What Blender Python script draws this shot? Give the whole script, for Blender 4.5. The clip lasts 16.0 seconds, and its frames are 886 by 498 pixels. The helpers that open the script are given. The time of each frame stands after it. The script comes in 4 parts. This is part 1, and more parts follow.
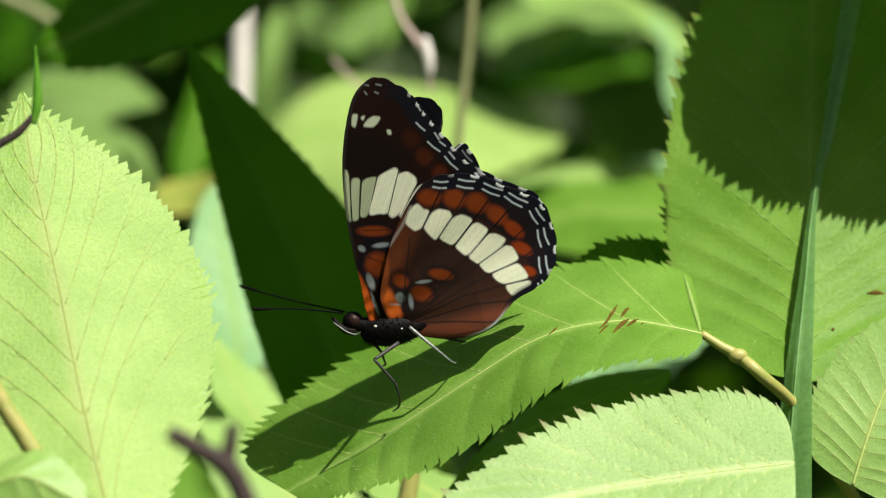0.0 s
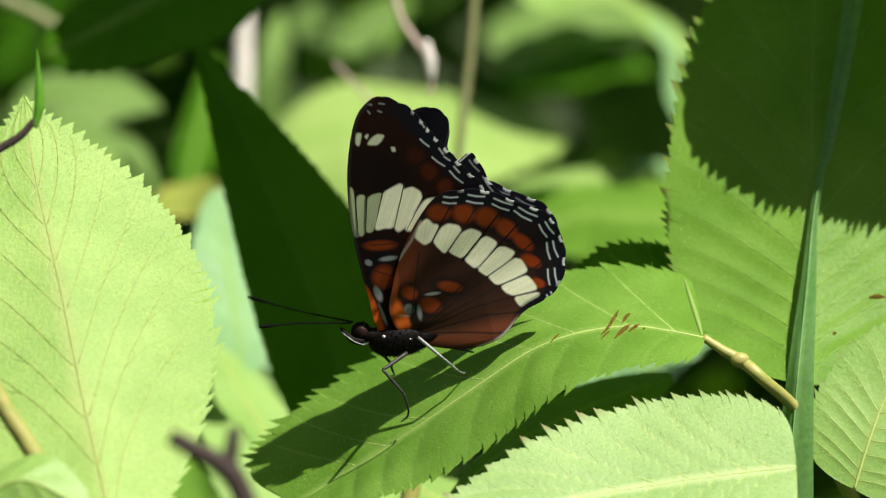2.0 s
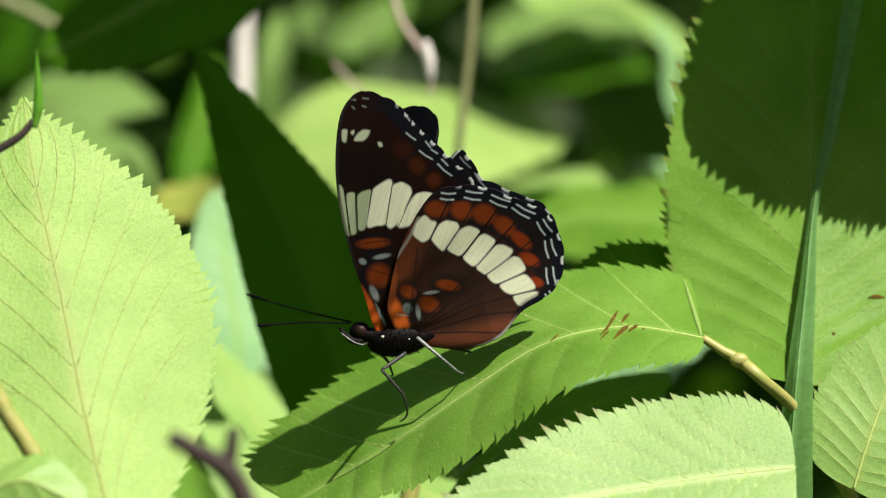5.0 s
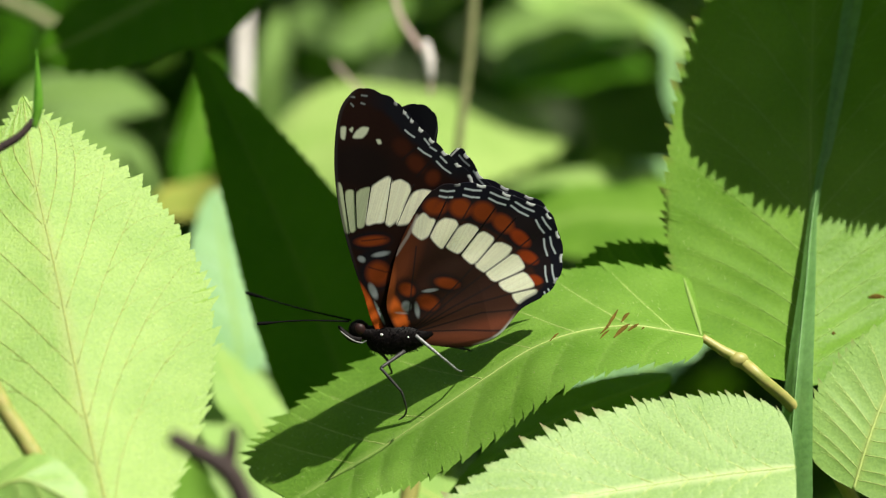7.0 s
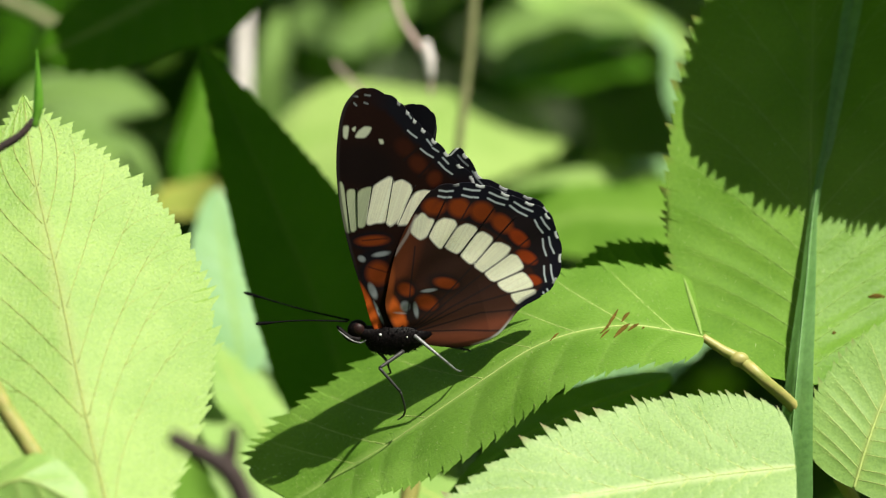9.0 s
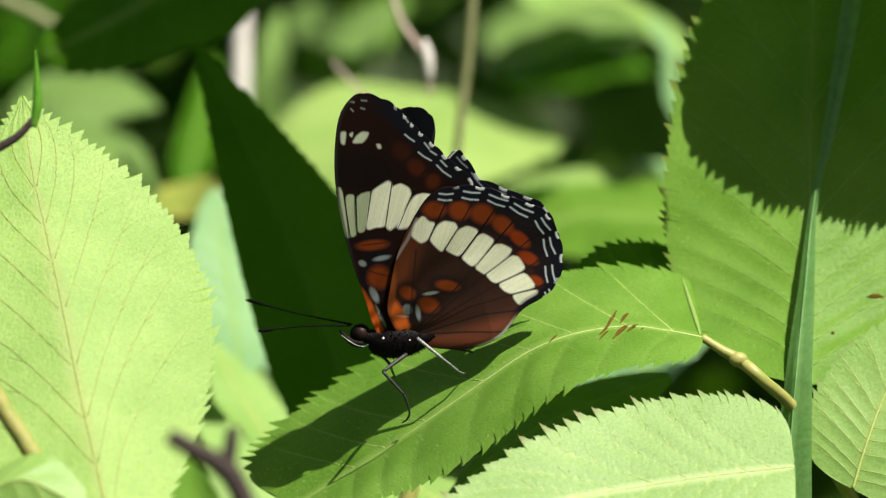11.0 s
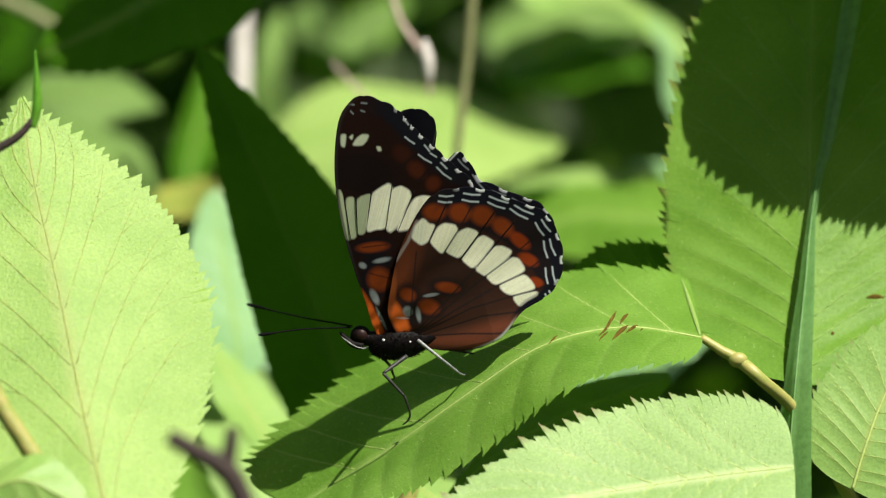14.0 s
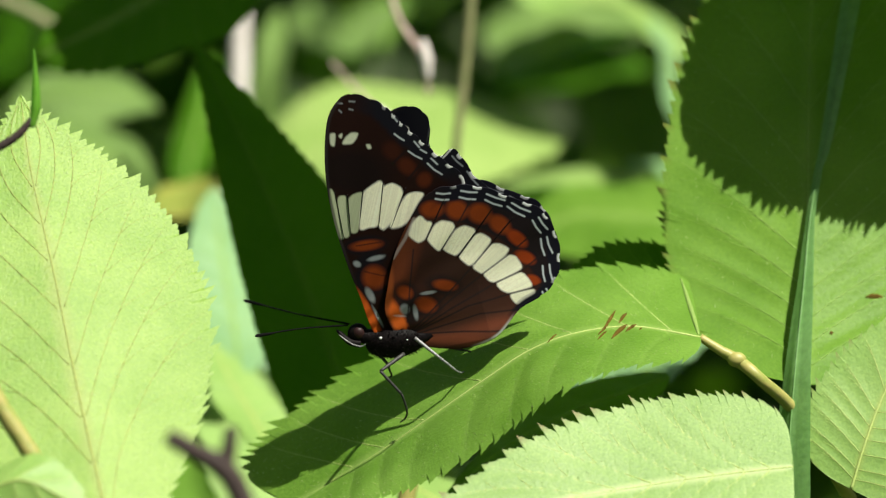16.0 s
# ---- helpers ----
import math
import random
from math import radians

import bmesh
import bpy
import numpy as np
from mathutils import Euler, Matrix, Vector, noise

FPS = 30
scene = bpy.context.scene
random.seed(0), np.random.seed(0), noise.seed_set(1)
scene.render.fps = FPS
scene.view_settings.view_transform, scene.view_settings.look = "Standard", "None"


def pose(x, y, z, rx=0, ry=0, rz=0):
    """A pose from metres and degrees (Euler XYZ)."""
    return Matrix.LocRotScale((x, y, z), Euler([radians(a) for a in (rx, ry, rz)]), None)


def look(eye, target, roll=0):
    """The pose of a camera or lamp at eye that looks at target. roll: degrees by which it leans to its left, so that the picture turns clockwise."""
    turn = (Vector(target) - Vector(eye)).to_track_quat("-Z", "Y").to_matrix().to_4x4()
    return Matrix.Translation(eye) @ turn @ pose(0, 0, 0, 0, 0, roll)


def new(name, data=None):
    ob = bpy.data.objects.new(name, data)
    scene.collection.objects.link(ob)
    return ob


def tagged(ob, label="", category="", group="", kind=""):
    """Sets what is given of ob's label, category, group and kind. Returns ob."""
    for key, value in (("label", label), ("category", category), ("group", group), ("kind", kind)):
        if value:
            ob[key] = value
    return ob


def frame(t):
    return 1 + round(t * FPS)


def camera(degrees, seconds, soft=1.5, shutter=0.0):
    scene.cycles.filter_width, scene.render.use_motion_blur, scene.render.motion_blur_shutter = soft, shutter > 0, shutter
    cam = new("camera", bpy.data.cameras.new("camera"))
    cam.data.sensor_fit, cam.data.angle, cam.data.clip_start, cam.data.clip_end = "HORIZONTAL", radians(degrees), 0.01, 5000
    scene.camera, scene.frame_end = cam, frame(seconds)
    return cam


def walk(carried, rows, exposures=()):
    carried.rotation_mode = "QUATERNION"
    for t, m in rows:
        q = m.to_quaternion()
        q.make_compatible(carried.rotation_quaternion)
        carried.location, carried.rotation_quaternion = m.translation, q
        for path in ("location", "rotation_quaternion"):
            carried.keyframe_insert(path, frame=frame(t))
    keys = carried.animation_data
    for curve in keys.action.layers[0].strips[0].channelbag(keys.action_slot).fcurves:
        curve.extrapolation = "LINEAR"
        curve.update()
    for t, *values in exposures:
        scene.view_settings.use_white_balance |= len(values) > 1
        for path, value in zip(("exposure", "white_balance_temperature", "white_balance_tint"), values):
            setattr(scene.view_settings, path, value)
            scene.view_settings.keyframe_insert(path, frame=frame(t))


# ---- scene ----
# ---- the camera: a long lens on a tripod, 0.9 m from the insect ----
TILT = radians(20)
DIST = 0.9
HEIGHT = 0.55
RIGHT = Vector((1, 0, 0))
AHEAD = Vector((0, math.cos(TILT), -math.sin(TILT)))
UPWARD = Vector((0, math.sin(TILT), math.cos(TILT)))
ORIGIN = Vector((0, 0, HEIGHT))
MM = 0.001


def at(u, v, d):
    """A place in millimetres: to the right, up across the view, and away along it."""
    return ORIGIN + RIGHT * (u * MM) + UPWARD * (v * MM) + AHEAD * (d * MM)


def way(u, v, d):
    return RIGHT * (u * MM) + UPWARD * (v * MM) + AHEAD * (d * MM)


cam = camera(8.64, 16.0, soft=1.2)
cam.data.dof.use_dof = True
cam.data.dof.focus_distance = DIST - 0.006
cam.data.dof.aperture_fstop = 17.0
EYE = at(0, 0, -DIST * 1000)
DRIFT = [(0, -1.5, -6.5), (0.5, -1.5, -3), (1, -0.5, -0.5), (1.5, 1, 0.8), (2, 1.5, 0.2), (2.5, 1.5, 0),
         (3, 0.5, 0), (3.5, 0, 0.5), (4, 0.5, 0.9), (6.5, -0.5, 0.3), (7, 0, 0), (7.5, 1, 0), (8, 1, 0),
         (8.5, 0.5, 0), (9, 0.4, -0.7), (11.5, -1.7, -0.5), (12, -1.2, -0.6), (12.5, -2, 0), (13, -2.2, 0),
         (14, -2, 0.3), (15, -2.2, 0), (15.5, -3.4, 0), (16, -4, -0.3)]
walk(cam, [(t, look(EYE, at(-0.0867 * x, 0.0867 * y, 0))) for t, x, y in DRIFT],
     exposures=[(0, 1.16, 6600, 5)])

# ---- light: high sun from the right, almost in the plane of the closed wings ----
SUN_WAY = Vector((0.42, -0.19, 1.0)).normalized()
world = bpy.data.worlds.new("world")
scene.world = world
world.use_nodes = True
sky = world.node_tree.nodes.new("ShaderNodeTexSky")
sky.sky_type, sky.sun_disc = "NISHITA", False
sky.dust_density, sky.ozone_density = 5.0, 0.4
sky.sun_elevation = math.asin(SUN_WAY.z)
sky.sun_rotation = math.atan2(SUN_WAY.x, SUN_WAY.y)
world.node_tree.links.new(sky.outputs[0], world.node_tree.nodes["Background"].inputs[0])
world.node_tree.nodes["Background"].inputs[1].default_value = 0.026
sun = new("sun", bpy.data.lights.new("sun", "SUN"))
sun.data.energy, sun.data.angle, sun.data.color = 4.5, radians(0.53), (1.0, 0.96, 0.88)
sun.matrix_world = look(ORIGIN + SUN_WAY * 3, ORIGIN)


# ---- materials ----
def nodes_of(name):
    m = bpy.data.materials.new(name)
    m.use_nodes = True
    n = m.node_tree.nodes
    return m, n, m.node_tree.links, n["Principled BSDF"], n["Material Output"]


def noise_node(n, l, scale, detail=4, coord="Object"):
    tc = n.new("ShaderNodeTexCoord")
    x = n.new("ShaderNodeTexNoise")
    x.inputs["Scale"].default_value, x.inputs["Detail"].default_value = scale, detail
    l.new(tc.outputs[coord], x.inputs["Vector"])
    return x


def ramp(n, l, source, stops):
    r = n.new("ShaderNodeValToRGB")
    while len(r.color_ramp.elements) < len(stops):
        r.color_ramp.elements.new(0.5)
    for e, (p, c) in zip(r.color_ramp.elements, stops):
        e.position, e.color = p, (*c, 1)
    l.new(source, r.inputs[0])
    return r


def mixed(n, l, a, b, factor, blend="MIX"):
    x = n.new("ShaderNodeMix")
    x.data_type, x.blend_type = "RGBA", blend
    for socket, value in ((x.inputs[6], a), (x.inputs[7], b), (x.inputs[0], factor)):
        if hasattr(value, "links"):
            l.new(value, socket)
        else:
            socket.default_value = (*value, 1) if isinstance(value, tuple) else value
    return x.outputs[2]


def leaf_material(name, dark, light, glow, share=0.32, rough=0.42, vein=(0.24, 0.36, 0.09), fine=2600, gloss=0.15, relief=1.0):
    """A thin leaf: a waxy upper face, and light that comes through."""
    m, n, l, p, out = nodes_of(name)
    big = noise_node(n, l, 70, 3)
    small = noise_node(n, l, fine, 3)
    base = ramp(n, l, big.outputs[0], [(0.3, dark), (0.7, light)])
    mott = ramp(n, l, small.outputs[0], [(0.3, (0.86, 0.88, 0.82)), (0.7, (1.10, 1.08, 1.06))])
    col = mixed(n, l, base.outputs[0], mott.outputs[0], 1.0, "MULTIPLY")
    at_vein = n.new("ShaderNodeAttribute")
    at_vein.attribute_name = "vein"
    col = mixed(n, l, col, vein, at_vein.outputs["Fac"])
    at_tip = n.new("ShaderNodeAttribute")
    at_tip.attribute_name = "dry"
    col = mixed(n, l, col, (0.16, 0.07, 0.04), at_tip.outputs["Fac"])
    l.new(col, p.inputs["Base Color"])
    p.inputs["Roughness"].default_value = rough
    p.inputs["Specular IOR Level"].default_value = gloss
    bump = n.new("ShaderNodeBump")
    bump.inputs["Strength"].default_value, bump.inputs["Distance"].default_value = 0.3 * relief, 0.00015 * relief
    l.new(small.outputs[0], bump.inputs["Height"])
    l.new(bump.outputs[0], p.inputs["Normal"])
    net = n.new("ShaderNodeTexVoronoi")
    net.feature = "DISTANCE_TO_EDGE"
    net.inputs["Scale"].default_value = 780
    tc = n.new("ShaderNodeTexCoord")
    warp = n.new("ShaderNodeVectorMath")
    warp.operation = "MULTIPLY_ADD"
    warp.inputs[1].default_value = (0.0006, 0.0006, 0.0006)
    l.new(small.outputs["Color"], warp.inputs[0])
    l.new(tc.outputs["Object"], warp.inputs[2])
    l.new(warp.outputs[0], net.inputs["Vector"])
    lines = ramp(n, l, net.outputs["Distance"], [(0.0, (1.12, 1.10, 1.0)), (0.10, (0.97, 0.98, 0.97)), (0.5, (1, 1, 1))])
    col = mixed(n, l, col, lines.outputs[0], 0.8, "MULTIPLY")
    l.new(col, p.inputs["Base Color"])
    bump2 = n.new("ShaderNodeBump")
    bump2.inputs["Strength"].default_value, bump2.inputs["Distance"].default_value = 0.25, 0.0002
    l.new(net.outputs["Distance"], bump2.inputs["Height"])
    l.new(bump.outputs[0], bump2.inputs["Normal"])
    l.new(bump2.outputs[0], p.inputs["Normal"])
    tr = n.new("ShaderNodeBsdfTranslucent")
    gl = mixed(n, l, glow, mott.outputs[0], 1.0, "MULTIPLY")
    l.new(gl, tr.inputs[0])
    mix = n.new("ShaderNodeMixShader")
    mix.inputs[0].default_value = share
    l.new(p.outputs[0], mix.inputs[1])
    l.new(tr.outputs[0], mix.inputs[2])
    l.new(mix.outputs[0], out.inputs[0])
    return m


def plain(name, a, b, rough=0.5, scale=400, bump=0.3, metal=0.0, depth=0.0002, gloss=0.4):
    m, n, l, p, out = nodes_of(name)
    x = noise_node(n, l, scale, 5)
    l.new(ramp(n, l, x.outputs[0], [(0.3, a), (0.7, b)]).outputs[0], p.inputs["Base Color"])
    p.inputs["Roughness"].default_value, p.inputs["Metallic"].default_value = rough, metal
    bp = n.new("ShaderNodeBump")
    bp.inputs["Strength"].default_value, bp.inputs["Distance"].default_value = bump, depth
    l.new(x.outputs[0], bp.inputs["Height"])
    l.new(bp.outputs[0], p.inputs["Normal"])
    p.inputs["Specular IOR Level"].default_value = gloss
    return m


def wing_material(name, gloss):
    """Scales coloured by the wing's pattern, thin enough to let a little light through."""
    m, n, l, p, out = nodes_of(name)
    c = n.new("ShaderNodeAttribute")
    c.attribute_name = "scales"
    x = noise_node(n, l, 3500, 2)
    grain = ramp(n, l, x.outputs[0], [(0.3, (0.96, 0.96, 0.96)), (0.7, (1.03, 1.03, 1.03))])
    col = mixed(n, l, c.outputs["Color"], grain.outputs[0], 1.0, "MULTIPLY")
    l.new(col, p.inputs["Base Color"])
    p.inputs["Roughness"].default_value = 0.55
    p.inputs["Specular IOR Level"].default_value = gloss
    bp = n.new("ShaderNodeBump")
    bp.inputs["Strength"].default_value, bp.inputs["Distance"].default_value = 0.3, 0.00004
    l.new(x.outputs[0], bp.inputs["Height"])
    l.new(bp.outputs[0], p.inputs["Normal"])
    tr = n.new("ShaderNodeBsdfTranslucent")
    l.new(mixed(n, l, col, col, 0.6, "MULTIPLY"), tr.inputs[0])
    mix = n.new("ShaderNodeMixShader")
    pale = n.new("ShaderNodeMapRange")
    pale.inputs["From Min"].default_value, pale.inputs["From Max"].default_value = 0.05, 0.8
    pale.inputs["To Min"].default_value, pale.inputs["To Max"].default_value = 0.03, 0.55
    l.new(c.outputs["Color"], pale.inputs["Value"])
    l.new(pale.outputs["Result"], mix.inputs[0])
    l.new(p.outputs[0], mix.inputs[1])
    l.new(tr.outputs[0], mix.inputs[2])
    l.new(mix.outputs[0], out.inputs[0])
    return m


LEAF = leaf_material("leaf_green", (0.082, 0.178, 0.018), (0.135, 0.25, 0.036), (0.20, 0.37, 0.028), gloss=0.08)
LEAF_PERCH = leaf_material("leaf_mid_green", (0.095, 0.20, 0.024), (0.16, 0.285, 0.05), (0.22, 0.40, 0.032), gloss=0.14, relief=1.5)
LEAF_PALE = leaf_material("leaf_pale_green", (0.195, 0.33, 0.08), (0.26, 0.395, 0.12), (0.31, 0.46, 0.06), rough=0.5,
                          vein=(0.34, 0.37, 0.10), gloss=0.35)
LEAF_BRIGHT = leaf_material("leaf_bright_green", (0.23, 0.35, 0.09), (0.305, 0.42, 0.13), (0.30, 0.46, 0.06), rough=0.45, gloss=0.4)
LEAF_LIME = leaf_material("leaf_yellow_green", (0.18, 0.31, 0.056), (0.27, 0.40, 0.098), (0.30, 0.45, 0.05), rough=0.5, vein=(0.29, 0.31, 0.09), gloss=0.35, relief=1.7)
LEAF_WHITISH = leaf_material("leaf_whitish_green", (0.20, 0.325, 0.098), (0.275, 0.40, 0.15), (0.30, 0.45, 0.08), rough=0.5, vein=(0.46, 0.54, 0.26), gloss=0.35, relief=1.3)
# dark leaf green; on leaves in shade the colour itself deepens the shade
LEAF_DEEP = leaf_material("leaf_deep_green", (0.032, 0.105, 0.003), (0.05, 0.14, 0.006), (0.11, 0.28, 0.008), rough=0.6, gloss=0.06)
LEAF_MINT = leaf_material("leaf_grey_green", (0.16, 0.30, 0.14), (0.24, 0.40, 0.20), (0.2, 0.36, 0.10), rough=0.38, gloss=0.4)
LEAF_YELLOW = leaf_material("leaf_yellowing", (0.24, 0.27, 0.05), (0.31, 0.32, 0.08), (0.34, 0.36, 0.05))
LEAF_SAGE = leaf_material("leaf_sage_green", (0.11, 0.19, 0.05), (0.16, 0.25, 0.08), (0.16, 0.27, 0.05))
LEAF_FRESH = leaf_material("leaf_fresh_green", (0.14, 0.27, 0.03), (0.19, 0.33, 0.05), (0.26, 0.45, 0.03))
GRASS = leaf_material("grass_blade_green", (0.14, 0.28, 0.095), (0.18, 0.33, 0.125), (0.19, 0.40, 0.05), share=0.4, fine=900, gloss=0.3)
BUD = leaf_material("bud_green", (0.12, 0.30, 0.03), (0.16, 0.36, 0.05), (0.2, 0.5, 0.04), share=0.45)
STALK = plain("stalk_tan", (0.20, 0.23, 0.05), (0.32, 0.27, 0.09), 0.5, 500, 0.7)
BARK = plain("twig_bark", (0.014, 0.008, 0.007), (0.036, 0.02, 0.016), 0.75, 1200, 0.6)
PINK = plain("stem_pinkish", (0.34, 0.24, 0.20), (0.50, 0.38, 0.34), 0.6, 300)
OLIVE = plain("stem_olive", (0.13, 0.15, 0.055), (0.22, 0.21, 0.10), 0.6, 300)
PALE_STEM = plain("stem_whitish", (0.55, 0.50, 0.47), (0.75, 0.68, 0.66), 0.6, 200)
BLACK = plain("chitin_black", (0.002, 0.0017, 0.002), (0.006, 0.004, 0.004), 0.5, 2500, 0.5, gloss=0.06)
DARK_LEG = plain("leg_dark", (0.012, 0.011, 0.011), (0.035, 0.034, 0.032), 0.5, 2500, gloss=0.25)
ANTENNA = plain("antenna_black", (0.002, 0.002, 0.002), (0.004, 0.004, 0.004), 0.7, 2500, 0.3, gloss=0.03)
GREY_LEG = plain("leg_grey", (0.07, 0.07, 0.07), (0.24, 0.24, 0.24), 0.4, 3000)
WHITE_SCALES = plain("white_scales", (0.6, 0.6, 0.58), (0.8, 0.8, 0.78), 0.6, 3000)
EYE_BROWN = plain("eye_brown", (0.012, 0.004, 0.004), (0.02, 0.007, 0.006), 0.5, 4000, 0.1, gloss=0.2)
SOIL = plain("soil_litter", (0.02, 0.026, 0.010), (0.04, 0.06, 0.018), 0.95, 25, 0.8, depth=0.01)
VEIN = leaf_material("leaf_vein", (0.18, 0.31, 0.06), (0.25, 0.38, 0.09), (0.3, 0.46, 0.05), share=0.25)
HAIR = leaf_material("leaf_hair", (0.42, 0.52, 0.22), (0.55, 0.62, 0.32), (0.5, 0.6, 0.25), share=0.4)
VEIN_TAN = leaf_material("leaf_vein_tan", (0.25, 0.29, 0.075), (0.33, 0.36, 0.11), (0.32, 0.36, 0.07), share=0.25)
VEIN_PALE = leaf_material("leaf_vein_pale", (0.33, 0.42, 0.13), (0.42, 0.50, 0.18), (0.35, 0.46, 0.1), share=0.2)
BROWN_SPOT = plain("brown_blemish", (0.05, 0.034, 0.006), (0.10, 0.066, 0.012), 0.9, 900, gloss=0.05)
WING = wing_material("wing_scales", 0.04)
WING_UPPER = wing_material("wing_scales_sheen", 0.06)


# ---- mesh helpers ----
def mesh_of(name, verts, faces, material, smooth=True):
    me = bpy.data.meshes.new(name)
    me.from_pydata([tuple(v) for v in verts], [], faces)
    me.materials.append(material)
    if smooth:
        me.polygons.foreach_set("use_smooth", [True] * len(me.polygons))
    return me


def child(name, me, parent, label=""):
    ob = new(name, me)
    ob.parent = parent
    if label:
        tagged(ob, label)
    return ob


def spline(points, count):
    """Points along a smooth curve through the given ones."""
    p = [Vector(q) for q in points]
    p = [2 * p[0] - p[1]] + p + [2 * p[-1] - p[-2]]
    res = []
    for i in range(count):
        x = i / (count - 1) * (len(p) - 3)
        k = min(int(x), len(p) - 4)
        f = x - k
        a, b, c, d = p[k:k + 4]
        res.append(0.5 * ((2 * b) + (c - a) * f + (2 * a - 5 * b + 4 * c - d) * f * f + (3 * b - a - 3 * c + d) * f ** 3))
    return res


def tube(points, radii, sides=8, count=24, flat=1.0):
    """A round stalk along a curve: vertices and faces, closed at both ends."""
    pts = spline(points, count)
    verts, faces = [], []
    up = Vector((0.3, -0.9, 0.2)).normalized()
    for i, p in enumerate(pts):
        tan = (pts[min(i + 1, count - 1)] - pts[max(i - 1, 0)]).normalized()
        a = tan.cross(up).normalized()
        b = a.cross(tan)
        x = i / (count - 1) * (len(radii) - 1)
        k = min(int(x), len(radii) - 2)
        r = radii[k] + (radii[k + 1] - radii[k]) * (x - k)
        for j in range(sides):
            w = 2 * math.pi * j / sides
            verts.append(p + a * (r * math.cos(w)) + b * (r * flat * math.sin(w)))
    for i in range(count - 1):
        for j in range(sides):
            k = (j + 1) % sides
            faces.append((i * sides + j, i * sides + k, (i + 1) * sides + k, (i + 1) * sides + j))
    faces.append(tuple(reversed(range(sides))))
    faces.append(tuple((count - 1) * sides + j for j in range(sides)))
    return verts, faces


def ball(center, radii, turn=None, rings=16, segs=24, squash=0.0):
    verts, faces = [], []
    turn = turn or Matrix.Identity(3)
    for i in range(rings + 1):
        th = math.pi * i / rings
        for j in range(segs):
            ph = 2 * math.pi * j / segs
            x = math.cos(th)
            r = math.sin(th) * (1 - squash * x)
            verts.append(Vector(center) + turn @ Vector((radii[0] * x, radii[1] * r * math.cos(ph), radii[2] * r * math.sin(ph))))
    for i in range(rings):
        for j in range(segs):
            k = (j + 1) % segs
            faces.append((i * segs + j, (i + 1) * segs + j, (i + 1) * segs + k, i * segs + k))
    return verts, faces


def joined(parts):
    verts, faces = [], []
    for v, f in parts:
        n = len(verts)
        verts += v
        faces += [tuple(i + n for i in q) for q in f]
    return verts, faces


# ---- leaves ----
surfaces = {}


def hairs(leaf_thing, count, seed, low, high, size):
    """A fuzz of fine pale hairs on a blade, bent towards its tip."""
    surf = surfaces[leaf_thing.name]
    rnd = random.Random(seed)
    verts, faces = [], []
    for _ in range(count):
        s, t = rnd.uniform(0.05, 0.97), rnd.uniform(low, high)
        p, nor, _n = surf(s, t)
        q, _a, _b = surf(min(1, s + 0.02), t)
        along = (q - p).normalized()
        if nor.dot(AHEAD) > 0:
            nor = -nor
        side = along.cross(nor).normalized()
        tip = (nor * rnd.uniform(0.3, 0.8) + along * rnd.uniform(0.2, 1) + side * rnd.uniform(-0.6, 0.6)).normalized() * (rnd.uniform(0.5, 1.2) * size * MM)
        n = len(verts)
        w = side * (0.03 * MM)
        p = p - leaf_thing.location
        verts += [p - w, p + w, p + tip * 0.6 + w * 0.7 + along * 0.0001, p + tip]
        faces += [(n, n + 1, n + 2), (n, n + 2, n + 3)]
    child("hairs", mesh_of("hairs", verts, faces, HAIR, False), leaf_thing, "fine pale leaf hairs")


